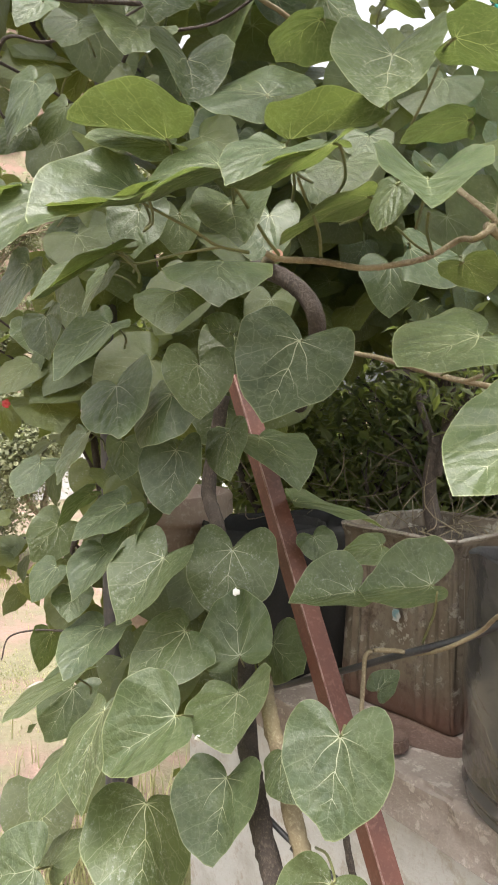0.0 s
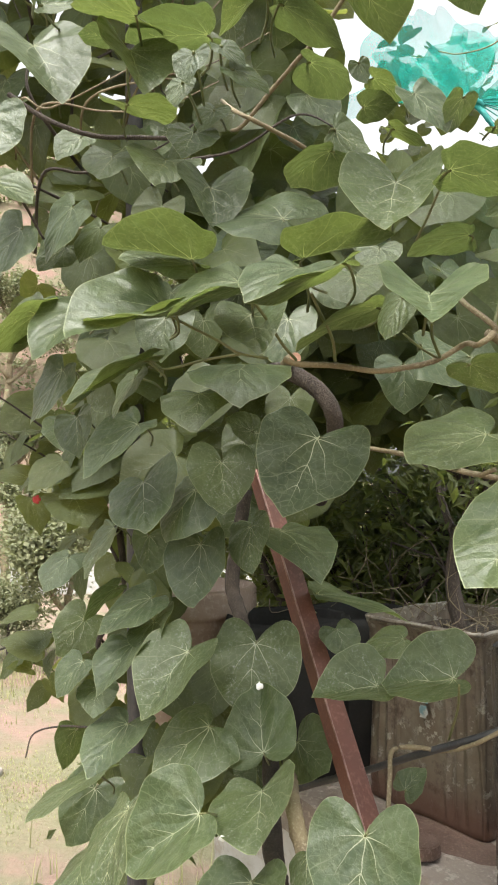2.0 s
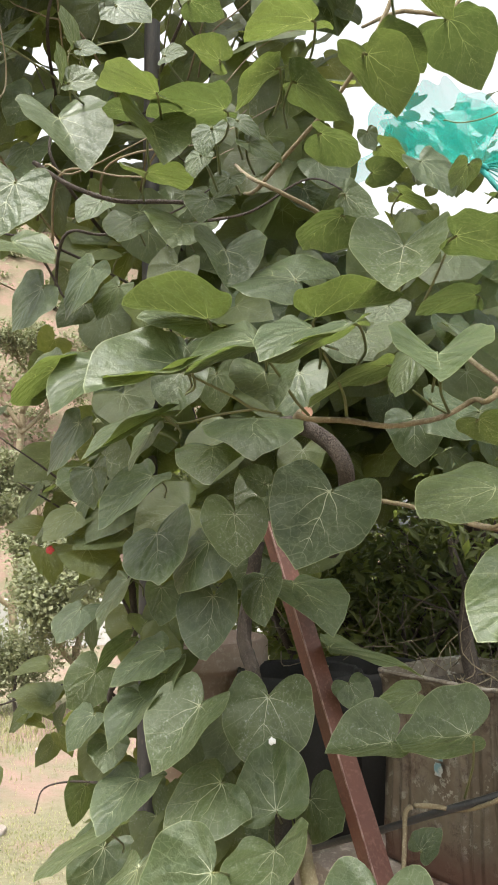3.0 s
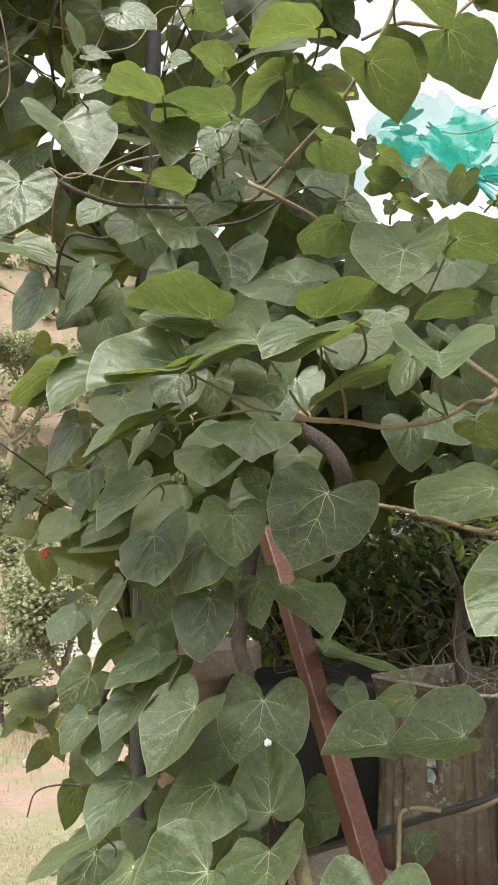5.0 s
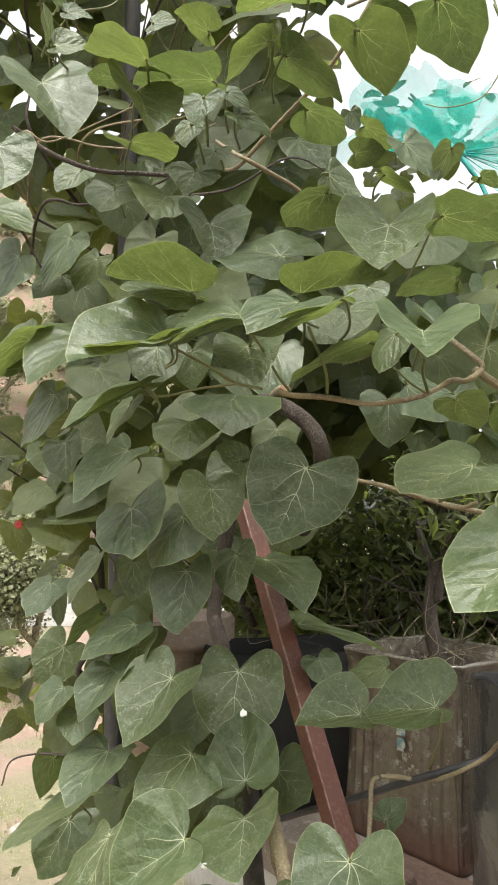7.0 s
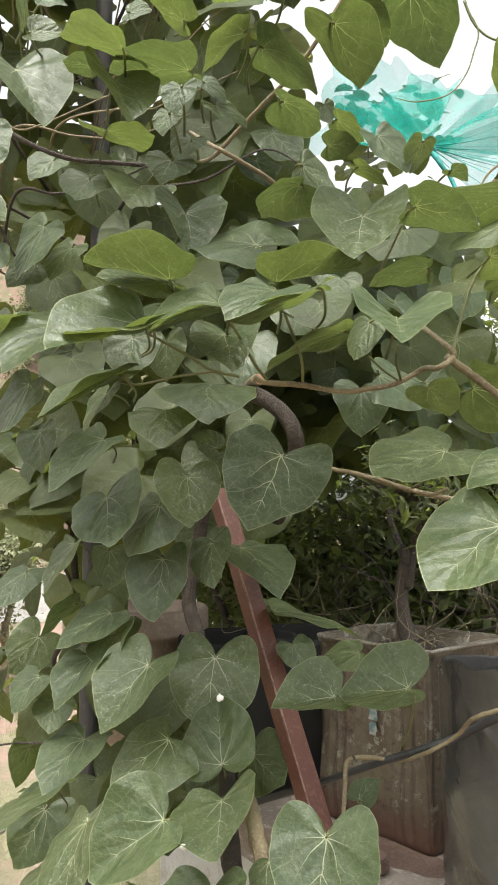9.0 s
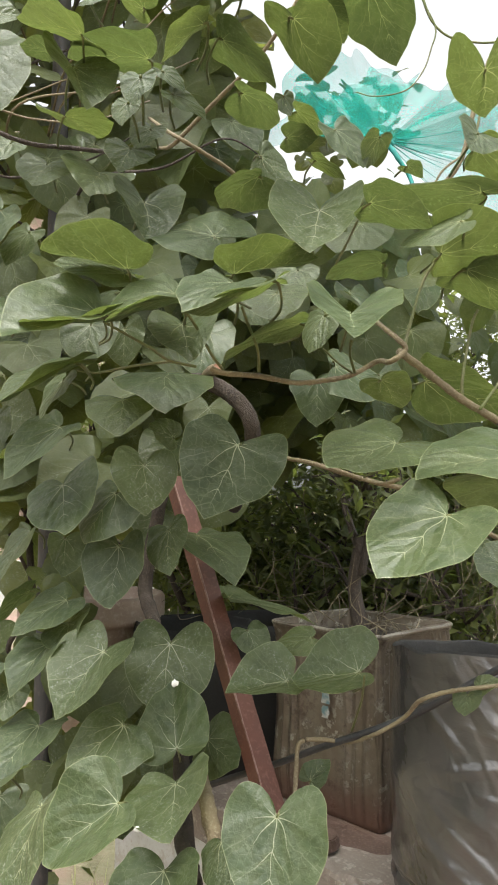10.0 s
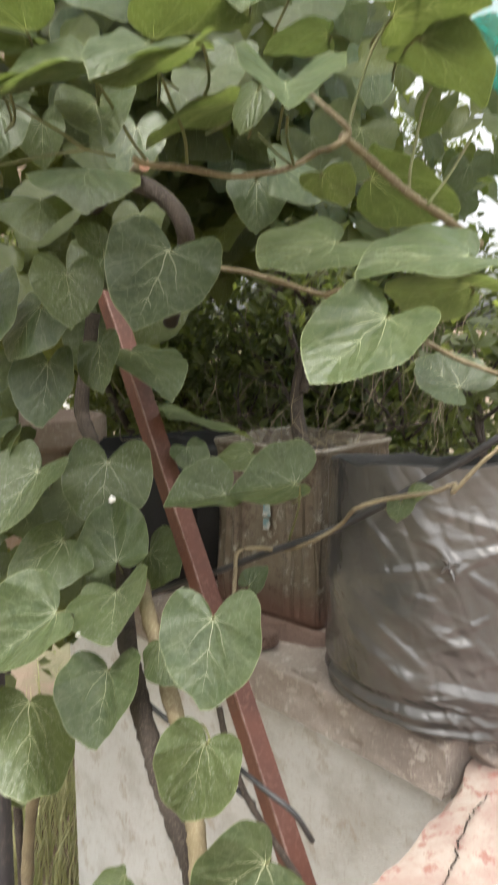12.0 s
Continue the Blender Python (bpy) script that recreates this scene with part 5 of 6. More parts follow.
stem([(0.247, 0.583, 1.549), (0.248, 0.582, 1.570), (0.260, 0.588, 1.619), (0.266, 0.586, 1.634)], 0.003, 0.0024, M_PETIOLE, 0.05)
stem([(0.264, 0.582, 1.537), (0.287, 0.588, 1.566), (0.309, 0.593, 1.600)], 0.003, 0.0024, M_PETIOLE, 0.05)
stem([(0.301, 0.822, 1.835), (0.312, 0.820, 1.856), (0.344, 0.814, 1.896), (0.358, 0.809, 1.950), (0.372, 0.804, 2.000), (0.392, 0.819, 2.049)], 0.0045, 0.0075)
stem([(0.300, 0.812, 1.838), (0.315, 0.808, 1.877), (0.347, 0.813, 1.907)], 0.003, 0.003)
stem([(0.361, 0.800, 1.930), (0.371, 0.796, 1.969), (0.399, 0.790, 2.012)], 0.003, 0.0025, M_PETIOLE)
stem([(-0.058, 1.122, 2.051), (-0.032, 0.887, 1.935), (-0.001, 0.837, 1.944), (0.034, 0.785, 1.956), (0.065, 0.744, 1.969), (0.094, 0.701, 1.992), (0.117, 0.677, 2.025), (0.142, 0.669, 2.086)], 0.0055, 0.0045)
stem([(0.128, 0.951, 2.223), (0.137, 0.722, 2.064), (0.164, 0.723, 2.064), (0.196, 0.725, 2.062), (0.213, 0.723, 2.080), (0.236, 0.721, 2.100)], 0.0045, 0.004)
stem([(-0.073, 1.114, 2.099), (-0.038, 0.837, 1.929), (0.006, 0.842, 1.907), (0.053, 0.895, 1.905), (0.088, 0.949, 1.891)], 0.005, 0.006)
stem([(-0.317, 0.824, 1.951), (-0.273, 0.830, 1.922), (-0.214, 0.835, 1.901), (-0.160, 0.866, 1.913), (-0.102, 0.887, 1.920)], 0.0042, 0.0035, M_DARKBARK)
stem([(-0.334, 0.887, 1.862), (-0.315, 0.892, 1.832), (-0.295, 0.899, 1.794)], 0.0025, 0.002, M_DARKBARK)
stem([(-0.091, 0.630, 1.621), (-0.069, 0.639, 1.611), (-0.045, 0.649, 1.600), (-0.028, 0.658, 1.591), (-0.000, 0.668, 1.587)], 0.0024, 0.0032, M_PETIOLE, 0.03)
stem([(-0.127, 0.728, 1.591), (-0.105, 0.718, 1.587), (-0.065, 0.698, 1.592), (-0.025, 0.668, 1.592)], 0.0022, 0.0028, M_PETIOLE, 0.03)
stem([(-0.012, 0.590, 1.623), (-0.000, 0.609, 1.610), (0.014, 0.638, 1.594), (0.027, 0.663, 1.584)], 0.0024, 0.003, M_PETIOLE, 0.03)
stem([(0.037, 0.560, 1.620), (0.044, 0.579, 1.611), (0.059, 0.628, 1.597), (0.065, 0.668, 1.583)], 0.0024, 0.003, M_PETIOLE, 0.03)
stem([(0.123, 0.507, 1.581), (0.139, 0.578, 1.585), (0.162, 0.653, 1.583)], 0.0024, 0.003, M_PETIOLE, 0.03)
stem([(0.162, 0.636, 1.738), (0.155, 0.655, 1.720), (0.147, 0.674, 1.703)], 0.0022, 0.0026, M_PETIOLE, 0.03)
stem([(0.120, 0.608, 1.596), (0.139, 0.628, 1.587), (0.161, 0.658, 1.583)], 0.002, 0.0024, M_PETIOLE, 0.03)
stem([(0.131, 0.955, 1.517), (0.166, 0.904, 1.506), (0.203, 0.883, 1.492), (0.258, 0.883, 1.478), (0.312, 0.882, 1.468)], 0.006, 0.007)
stem([(0.180, 0.866, 1.499), (0.236, 0.833, 1.477), (0.254, 0.799, 1.481)], 0.005, 0.005)
stem([(0.362, 0.803, 1.419), (0.401, 0.794, 1.398), (0.455, 0.782, 1.378)], 0.006, 0.0055)
stem([(0.319, 0.891, 2.213), (0.331, 0.894, 2.173), (0.346, 0.896, 2.141), (0.340, 0.900, 2.112), (0.329, 0.904, 2.080), (0.305, 0.909, 2.052), (0.263, 0.922, 2.047), (0.239, 0.942, 2.064)], 0.0026, 0.0016, M_PETIOLE, 0.1, "thin hanging tendril")
stem([(0.325, 0.893, 2.185), (0.340, 0.896, 2.153), (0.364, 0.896, 2.131), (0.405, 0.894, 2.123), (0.445, 0.891, 2.125)], 0.0034, 0.003, M_PETIOLE, 0.1)
stub_line = smooth_line([(0.022, 0.93, 1.628), (0.027, 0.88, 1.625), (0.032, 0.850, 1.621)], 4)
sv, sf = tube_data(stub_line, 0.0075, 0.0078, 10, 0.06, 2)
stub = child("cut_stub", mesh_from("cut_stub", sv, sf, M_BARK), vine, None, "sawn-off stem stub")
face_bm = bmesh.new()
bmesh.ops.create_cone(face_bm, cap_ends=True, segments=14, radius1=0.0068, radius2=0.0062, depth=0.0024)
bmesh.ops.transform(face_bm, matrix=look((0.0325, 0.8485, 1.6208), (0.0332, 0.80, 1.619)), verts=face_bm.verts)
part("cut_face", face_bm, M_CUT, stub, "fresh pinkish cut wood")
# the stem that winds along the cable
stem([(0.126, 0.803, 1.104), (0.132, 0.825, 1.136), (0.137, 0.831, 1.162), (0.164, 0.836, 1.164), (0.196, 0.836, 1.160), (0.220, 0.802, 1.178), (0.251, 0.783, 1.202), (0.256, 0.742, 1.231), (0.276, 0.724, 1.244),
      (0.299, 0.700, 1.254), (0.327, 0.692, 1.259), (0.351, 0.689, 1.268), (0.342, 0.673, 1.263), (0.374, 0.663, 1.301), (0.427, 0.649, 1.346)], 0.0052, 0.0042)
stem([(0.178, 0.682, 1.273), (0.192, 0.749, 1.231), (0.201, 0.832, 1.174)], 0.0021, 0.0028, M_PETIOLE, 0.03)
# trunks that rise from the ground in front of the wall
stem([(0.092, 0.580, 0.62), (0.070, 0.622, 0.82), (0.058, 0.643, 0.887), (0.047, 0.654, 0.921), (0.030, 0.679, 0.967), (0.018, 0.702, 1.005), (0.007, 0.731, 1.047), (-0.001, 0.788, 1.079), (-0.008, 0.985, 1.131), (-0.048, 1.092, 1.268), (-0.063, 1.145, 1.322), (-0.041, 1.152, 1.464)], 0.0145, 0.014, M_DARKBARK, 0.12, "dark brown woody trunk")
stem([(0.075, 0.600, 0.60), (0.064, 0.604, 0.84), (0.062, 0.622, 0.927), (0.060, 0.643, 0.962), (0.056, 0.665, 1.004), (0.043, 0.699, 1.047), (0.027, 0.736, 1.105), (0.020, 0.772, 1.128), (0.021, 0.933, 1.095)], 0.019, 0.017, M_BARK, 0.14, "pale brown knobbly stem")
stem([(-0.163, 1.003, 0.551), (-0.157, 1.018, 0.669), (-0.138, 0.979, 0.783), (-0.105, 0.941, 0.928)], 0.018, 0.015, M_BARK, 0.14)
stem([(-0.213, 1.089, 1.209), (-0.260, 1.070, 1.230), (-0.236, 1.042, 1.277), (-0.212, 1.044, 1.317)], 0.005, 0.005, M_DARKBARK)
stem([(-0.252, 0.985, 1.140), (-0.294, 0.985, 1.141), (-0.329, 0.985, 1.131), (-0.339, 0.983, 1.100)], 0.002, 0.0012, M_DARKBARK)
stem([(0.088, 0.649, 1.058), (0.094, 0.633, 1.025), (0.114, 0.622, 0.969), (0.161, 0.604, 0.892)], 0.004, 0.0045, M_DARKBARK)


# rear foliage: uncounted leaves that fill the depth of the vine
def scatter_leaves(count, place, seed, size=(0.07, 0.115), up=0.45, rings=(0.55, 1.0), step=27):
    rng = random.Random(seed)
    verts, faces, flats = [], [], []
    angles = np.linspace(-180, 180, step)
    base = 0
    for _ in range(count):
        p0 = place(rng)
        if p0 is None:
            continue
        p, flat = leaf_points(rng.uniform(0.8, 1.05), rng.uniform(0.0, 0.3), rng.uniform(0.2, 0.8), rings, angles, rng, 0.8)
        way = Vector((rng.uniform(-0.7, 0.7), rng.uniform(-0.6, 0.2), -1.0 + rng.uniform(0, 0.8)))
        face = Vector((rng.uniform(-0.6, 0.6), -1.0 + rng.uniform(-0.2, 0.7), up + rng.uniform(-0.3, 0.6)))
        m = np.array(frame_of(way, face))
        q = (p * rng.uniform(*size)) @ m.T + np.array(p0)
        verts.extend(map(tuple, q))
        flats.extend(flat)
        faces.extend(fan_faces(len(rings), len(angles), base))
        base += len(q)
    return verts, faces, flats


def rear_place(rng):
    x, z = rng.uniform(-0.75, 0.85), rng.uniform(0.55, 3.0)
    y = rng.uniform(1.08, 1.75)
    e = (z - 1.45) / y            # slope of the line of sight
    a = x / y
    if a > 0.09 and 0.88 > e > 0.47:
        return None               # open sky beside the net
    if a < 0.06 and e > 0.45 and rng.random() > 0.62:
        return None               # loose upper part
    if a > -0.02 and e < 0.02:
        return None               # planters
    if -0.16 < a <= -0.02 and -0.19 < e < -0.03:
        return None               # gap through which the pot and the trunk show
    if a > 0.05 and (e < 0.07 or (e < 0.25 and y < 1.35)):
        return None
    if a < -0.25 and e < 0.47 and rng.random() > (0.05 if a < -0.335 or 0.2 < e < 0.3 else 0.4 if e > 0 else 0.15):
        return None
    if a > 0.27 and 0.04 < e < 0.5 and rng.random() > (0.04 if a > 0.36 else 0.2):
        return None               # thin edge, bright yard behind
    if a < -0.19 and e < 0.05 and rng.random() > 0.35:
        return None
    if z < 0.95 and (x > -0.2 or rng.random() > 0.4):
        return None
    if y > 1.45 and x > -0.3 and z < 1.35:
        return None
    if -0.16 < a <= -0.02 and e < -0.19 and y > 1.4:
        return None
    return (x, y, z)


deep_rng = random.Random(8)
made = 0
while made < 90:
    spot = rear_place(deep_rng)
    if spot is None or not 1.12 < spot[1] < 1.35:
        continue
    way = Vector((deep_rng.uniform(-0.6, 0.6), deep_rng.uniform(-0.5, 0.2), -1.0 + deep_rng.uniform(0, 0.5)))
    face = Vector((deep_rng.uniform(-0.5, 0.5), -1.0, 0.4 + deep_rng.uniform(-0.3, 0.6)))
    leaf(spot, way.normalized(), face.normalized(), deep_rng.uniform(0.06, 0.1), deep_rng.uniform(0.85, 1.05), deep_rng.uniform(0.05, 0.3), deep_rng.uniform(0.3, 0.7))
    made += 1
# thin shoots that wind through the upper part
shoot_rng = random.Random(31)
for _ in range(26):
    p = Vector((shoot_rng.uniform(-0.45, -0.1), shoot_rng.uniform(0.95, 1.25), shoot_rng.uniform(1.8, 2.35)))
    d = Vector((shoot_rng.uniform(-0.6, 0.8), shoot_rng.uniform(-0.2, 0.2), shoot_rng.uniform(-0.1, 0.8))).normalized()
    line = [tuple(p + d * 0.09 * k + Vector((shoot_rng.gauss(0, 0.012), shoot_rng.gauss(0, 0.01), shoot_rng.gauss(0, 0.012)))) for k in range(5)]
    line[0] = (line[0][0], line[0][1] + 0.2, line[0][2])
    stem(line, shoot_rng.uniform(0.003, 0.005), 0.0012, shoot_rng.choice((M_BARK, M_PETIOLE, M_DARKBARK)))
rv, rf, ru = scatter_leaves(2150, rear_place, 21)

behind_net = lambda rng: tuple(Vector((rng.uniform(0.30, 0.58), 1.75, 0)) + Vector((0, rng.uniform(-0.12, 0.15), 2.47 + rng.uniform(-0.1, 0.09))))
nv, nf, nu = scatter_leaves(60, behind_net, 77, (0.03, 0.06))
def right_edge(rng):
    x, y, z = rng.uniform(0.5, 1.15), rng.uniform(1.7, 2.3), rng.uniform(1.6, 2.35)
    return None if x / y > 0.37 and rng.random() > 0.3 else (x, y, z)


def upper_left(rng):
    x, y, z = rng.uniform(-0.8, 0.05), rng.uniform(1.3, 1.8), rng.uniform(1.75, 3.0)
    return None if x / y < -0.24 and (z - 1.45) / y < 0.47 else (x, y, z)


# leaves added above the view to shade the vine's left side
def unseen_canopy(rng):
    x, y = rng.uniform(-0.95, -0.42), rng.uniform(0.9, 1.6)
    return (x, y, 1.50 + 0.92 * y + rng.uniform(0.0, 0.7))


# the first fill is unseen and only blocks sky light; the others thicken the vine
for fill, seed, count in ((unseen_canopy, 94, 260), (lambda rng: (rng.uniform(0.0, 0.42), rng.uniform(1.45, 1.95), rng.uniform(1.60, 2.12)), 91, 250), (upper_left, 92, 170), (right_edge, 93, 230)):
    mv, mf, mu = scatter_leaves(count, fill, seed)
    rf = rf + [tuple(i + len(rv) for i in q) for q in mf]
    rv, ru = rv + mv, list(ru) + list(mu)
rf = rf + [tuple(i + len(rv) for i in q) for q in nf]
rv, ru = rv + nv, list(ru) + list(nu)
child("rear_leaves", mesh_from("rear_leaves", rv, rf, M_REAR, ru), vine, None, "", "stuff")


# ---- shrubs behind the planters ----
def small_leaf_cloud(count, place, size, seed, slim=0.35):
    rng = random.Random(seed)
    verts, faces = [], []
    for _ in range(count):
        c = place(rng)
        if c is None:
            continue
        way = Vector((rng.gauss(0, 1), rng.gauss(0, 1), rng.gauss(0.1, 0.8))).normalized()
        face = Vector((rng.gauss(0, 0.6), rng.gauss(-0.3, 0.6), 1))
        m = frame_of(way, face)
        s = rng.uniform(*size)
        b = len(verts)
        for px, py, pz in ((0, 0, 0), (slim, 0.45, 0.06), (0, 0.5, -0.02), (-slim, 0.45, 0.06), (0, 1, -0.1)):
            verts.append(tuple(Vector(c) + m @ Vector((px * s, py * s, pz * s))))
        faces.extend(((b, b + 1, b + 2), (b, b + 2, b + 3), (b + 1, b + 4, b + 2), (b + 2, b + 4, b + 3)))
    return verts, faces


def branchy(root, height, spread, seed, levels=3, r=0.012):
    """A trunk with limbs that fork; returns tubes and the twig ends."""
    rng = random.Random(seed)
    tubes, ends = [], []

    def grow(p, d, length, rad, level):
        q = p + d * length
        mid = p + d * length * 0.5 + Vector((rng.gauss(0, 1), rng.gauss(0, 1), rng.gauss(0, 0.5))) * length * 0.06
        tubes.append(tube_data(smooth_line([tuple(p), tuple(mid), tuple(q)], 4), rad, rad * 0.65, 6, 0.08, level))
        ends.append((p, q))
        if level:
            for _ in range(rng.randint(2, 4)):
                nd = (d + Vector((rng.gauss(0, spread), rng.gauss(0, spread), rng.gauss(0.05, 0.3)))).normalized()
                grow(p.lerp(q, rng.uniform(0.6, 1.0)), nd, length * rng.uniform(0.55, 0.8), rad * 0.6, level - 1)

    grow(Vector(root), Vector((rng.gauss(0, 0.08), rng.gauss(0, 0.08), 1)).normalized(), height, r, levels)
    return tubes, ends


def shrub(name, label, category, root, height, spread, seed, leaves, size, material, r=0.012, levels=3, slim=0.35, loose=0.03):
    sh = thing(name, label, category, root)
    tubes, ends = branchy((0, 0, 0), height, spread, seed, levels, r)
    v, f = joined(tubes)
    child("wood", mesh_from("wood", v, f, M_DARKBARK), sh)

    def place(rng):
        p, q = ends[rng.randrange(len(ends) // 4, len(ends))]
        return p.lerp(q, rng.uniform(0.2, 1.1)) + Vector((rng.gauss(0, loose), rng.gauss(0, loose), rng.gauss(0, loose)))

    v, f = small_leaf_cloud(leaves, place, size, seed + 1, slim)
    child("foliage", mesh_from("foliage", v, f, material, None, False), sh, None, "", "stuff")
    return sh


shrub("potted_shrub", "dark twiggy shrub with narrow leaves growing in the rusted tin", "shrub", (0.325, 1.25, LEDGE + 0.28), 0.19, 0.6, 3, 420, (0.018, 0.04), M_SHRUB, 0.015, 4, 0.16, 0.035)
shrub("garden_shrub", "tall thin-leaved garden shrub under the shade net", "shrub", (1.15, 2.4, 0), 1.1, 0.3, 47, 5200, (0.02, 0.05), M_SHRUB, 0.018, 4, 0.24, 0.07)
shrub("potted_shrub", "leafy green shrub growing in the grey bag", "shrub", (0.52, 0.95, LEDGE + 0.26), 0.13, 0.5, 8, 160, (0.02, 0.05), M_SHRUB, 0.006, 3, 0.3, 0.02)
for k, (x, y, h) in enumerate(((0.28, 2.05, 0.84), (0.5, 2.1, 0.82), (0.95, 2.3, 0.72), (0.3, 2.7, 0.85), (0.85, 2.9, 0.75), (0.45, 2.5, 0.75), (0.78, 2.25, 0.85), (1.15, 1.8, 0.62), (1.5, 2.4, 0.75), (0.85, 1.75, 0.55))):
    near = y < 2.2
    shrub("garden_shrub", "bushy green garden shrub behind the planters", "shrub", (x, y, 0), h, 0.5, 30 + k, 2300 if near else 7000,
          (0.02, 0.045) if near else (0.025, 0.055), M_SHRUB, 0.026 if near else 0.02, 4, 0.16 if near else 0.24, 0.07 if near else 0.13)


def dry_straw(name, label, cx, cy, cz, spread, count, seed, drop):
    """Loose dry stalks, some hanging and some lying."""
    rng = random.Random(seed)
    datas = []
    for k in range(count):
        p = Vector((cx + rng.gauss(0, spread[0]), cy + rng.gauss(0, spread[1]), cz + rng.gauss(0, spread[2])))
        d = Vector((rng.gauss(0, 0.5), rng.gauss(0, 0.4), -drop + rng.gauss(0, 0.5))).normalized() * rng.uniform(0.05, 0.16)
        bend = Vector((rng.gauss(0, 1), rng.gauss(0, 1), rng.gauss(0, 1))) * 0.012
        datas.append(tube_data(smooth_line([tuple(p), tuple(p + d * 0.5 + bend), tuple(p + d)], 3), rng.uniform(0.0006, 0.0016), 0.0005, 4))
    v, f = joined(datas)
    return tagged(new(name, mesh_from(name, v, f, M_STRAW)), label, "straw", kind="stuff")


dry_straw("dry_stalks", "tangle of dry pale stalks hanging behind the grey bag", 0.60, 1.42, 1.40, (0.09, 0.05, 0.05), 80, 6, 1.4)
dry_straw("dry_stalks", "dry twigs and straw lying on the soil of the tin", 0.33, 1.27, 1.236, (0.05, 0.04, 0.006), 45, 7, 0.0)
dry_straw("dry_stalks", "dry twigs and straw heaped behind the tin", 0.25, 1.50, 1.28, (0.16, 0.06, 0.035), 28, 8, 0.2)

# a second climber's edge: a shrub with toothed leaves and one small red flower
def hibiscus(seed):
    sh = thing("hibiscus_shrub", "open hibiscus shrub with small toothed leaves and a red flower", "shrub", (-0.62, 1.5, 0))
    base = Vector((-0.62, 1.5, 0))
    rng = random.Random(seed)
    verts, faces, flats, count = [], [], [], 0
    angles = np.linspace(-180, 180, 23)
    tube("trunk", [(0.36, 0.1, -0.05), (0.35, 0.08, 0.7), (0.32, 0, 1.2), (0.28, -0.02, 1.6)], 0.010, 0.006, M_DARKBARK, sh, 8, 6, 0.1)
    for limb in range(9):
        start = Vector((-0.31, rng.uniform(1.46, 1.5), rng.uniform(1.12, 1.55)))
        end = start + Vector((rng.uniform(-0.26, 0.0), rng.uniform(-0.3, 0.0), rng.uniform(-0.02, 0.25)))
        mid = (start + end) / 2 + Vector((0, 0, 0.03))
        tube("twig", [tuple(start - base), tuple(mid - base), tuple(end - base)], 0.004, 0.0012, M_DARKBARK, sh, 6, 5, 0.1, "", limb)
        for k in range(10):
            at = start.lerp(end, rng.uniform(0.1, 1.05)) + Vector((rng.gauss(0, 0.035), rng.gauss(0, 0.03), rng.gauss(0, 0.03)))
            p, flat = leaf_points(rng.uniform(0.5, 0.75), rng.uniform(0.0, 0.25), rng.uniform(0.2, 0.9), (0.5, 1.0), angles, rng, 0.7, 0.35)
            p[1 + 23:, :2] *= (1 + 0.06 * (np.arange(23) % 2))[:, None]
            m = np.array(frame_of(Vector((rng.uniform(-0.9, 0.6), rng.uniform(-0.6, 0.2), rng.uniform(-1.0, 0.1))), Vector((rng.uniform(-0.5, 0.5), rng.uniform(-1, 0.1), rng.uniform(0.2, 1)))))
            q = (p * rng.uniform(0.045, 0.08)) @ m.T + np.array(at - base)
            verts.extend(map(tuple, q))
            flats.extend(flat)
            faces.extend(fan_faces(2, 23, count))
            count += len(q)
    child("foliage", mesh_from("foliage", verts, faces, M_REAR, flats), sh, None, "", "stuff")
    fl = Vector((-0.427, 1.291, 1.451)) - base
    pv, pf = [], []
    for k in range(5):
        a = 2 * math.pi * k / 5
        b0 = len(pv)
        for r, w, z in ((0.0, 0.0, 0.0), (0.004, 0.003, 0.003), (0.007, 0.0035, 0.002), (0.0085, 0.0, -0.002)):
            for s in (-1, 1):
                pv.append((fl.x + r * math.cos(a) - s * w * math.sin(a), fl.y - z - 0.004, fl.z + r * math.sin(a) + s * w * math.cos(a)))
        pf += [(b0 + 2 * j, b0 + 2 * j + 1, b0 + 2 * j + 3, b0 + 2 * j + 2) for j in range(3)]
    child("flower", mesh_from("flower", pv, pf, M_PETAL), sh, None, "small red flower")
    return sh


M_PETAL = rough_material("red_petal", ((0.45, 0.03, 0.03), (0.35, 0.02, 0.03), (0.55, 0.08, 0.06)), 60, 0.5, 0.1, 0.001)
hibiscus(5)


def grass_patch(cx, cy, spread, count, seed, tall=(0.05, 0.16)):
    rng = random.Random(seed)
    verts, faces = [], []
    for _ in range(count):
        x, y, h = cx + rng.gauss(0, spread), cy + rng.gauss(0, spread), rng.uniform(*tall)
        a, lean = rng.uniform(0, 6.28), rng.uniform(0.1, 0.6) * h
        z0 = float(ground_height(np.array(x), np.array(y))) - 0.005
        w = rng.uniform(0.0015, 0.004)
        dx, dy = math.cos(a), math.sin(a)
        b0 = len(verts)
        for t, ww in ((0, 1), (0.5, 0.8), (1, 0.05)):
            for s in (-1, 1):
                verts.append((x + dx * lean * t * t - dy * w * ww * s, y + dy * lean * t * t + dx * w * ww * s, z0 + h * t))
        faces += [(b0, b0 + 1, b0 + 3, b0 + 2), (b0 + 2, b0 + 3, b0 + 5, b0 + 4)]
    return tagged(new("grass", mesh_from("grass", verts, faces, M_GRASS, None, False)), "tufts of pale yellow-green grass on the earth", "grass", kind="stuff")


gp = Vector((-0.289, 1.961, 0.000))
grass_patch(gp.x, gp.y, 0.35, 5000, 3)
grass_patch(-1.35, 3.75, 0.3, 3500, 4, (0.006, 0.022))
grass_patch(-2.4, 5.9, 0.5, 4000, 5, (0.02, 0.08))

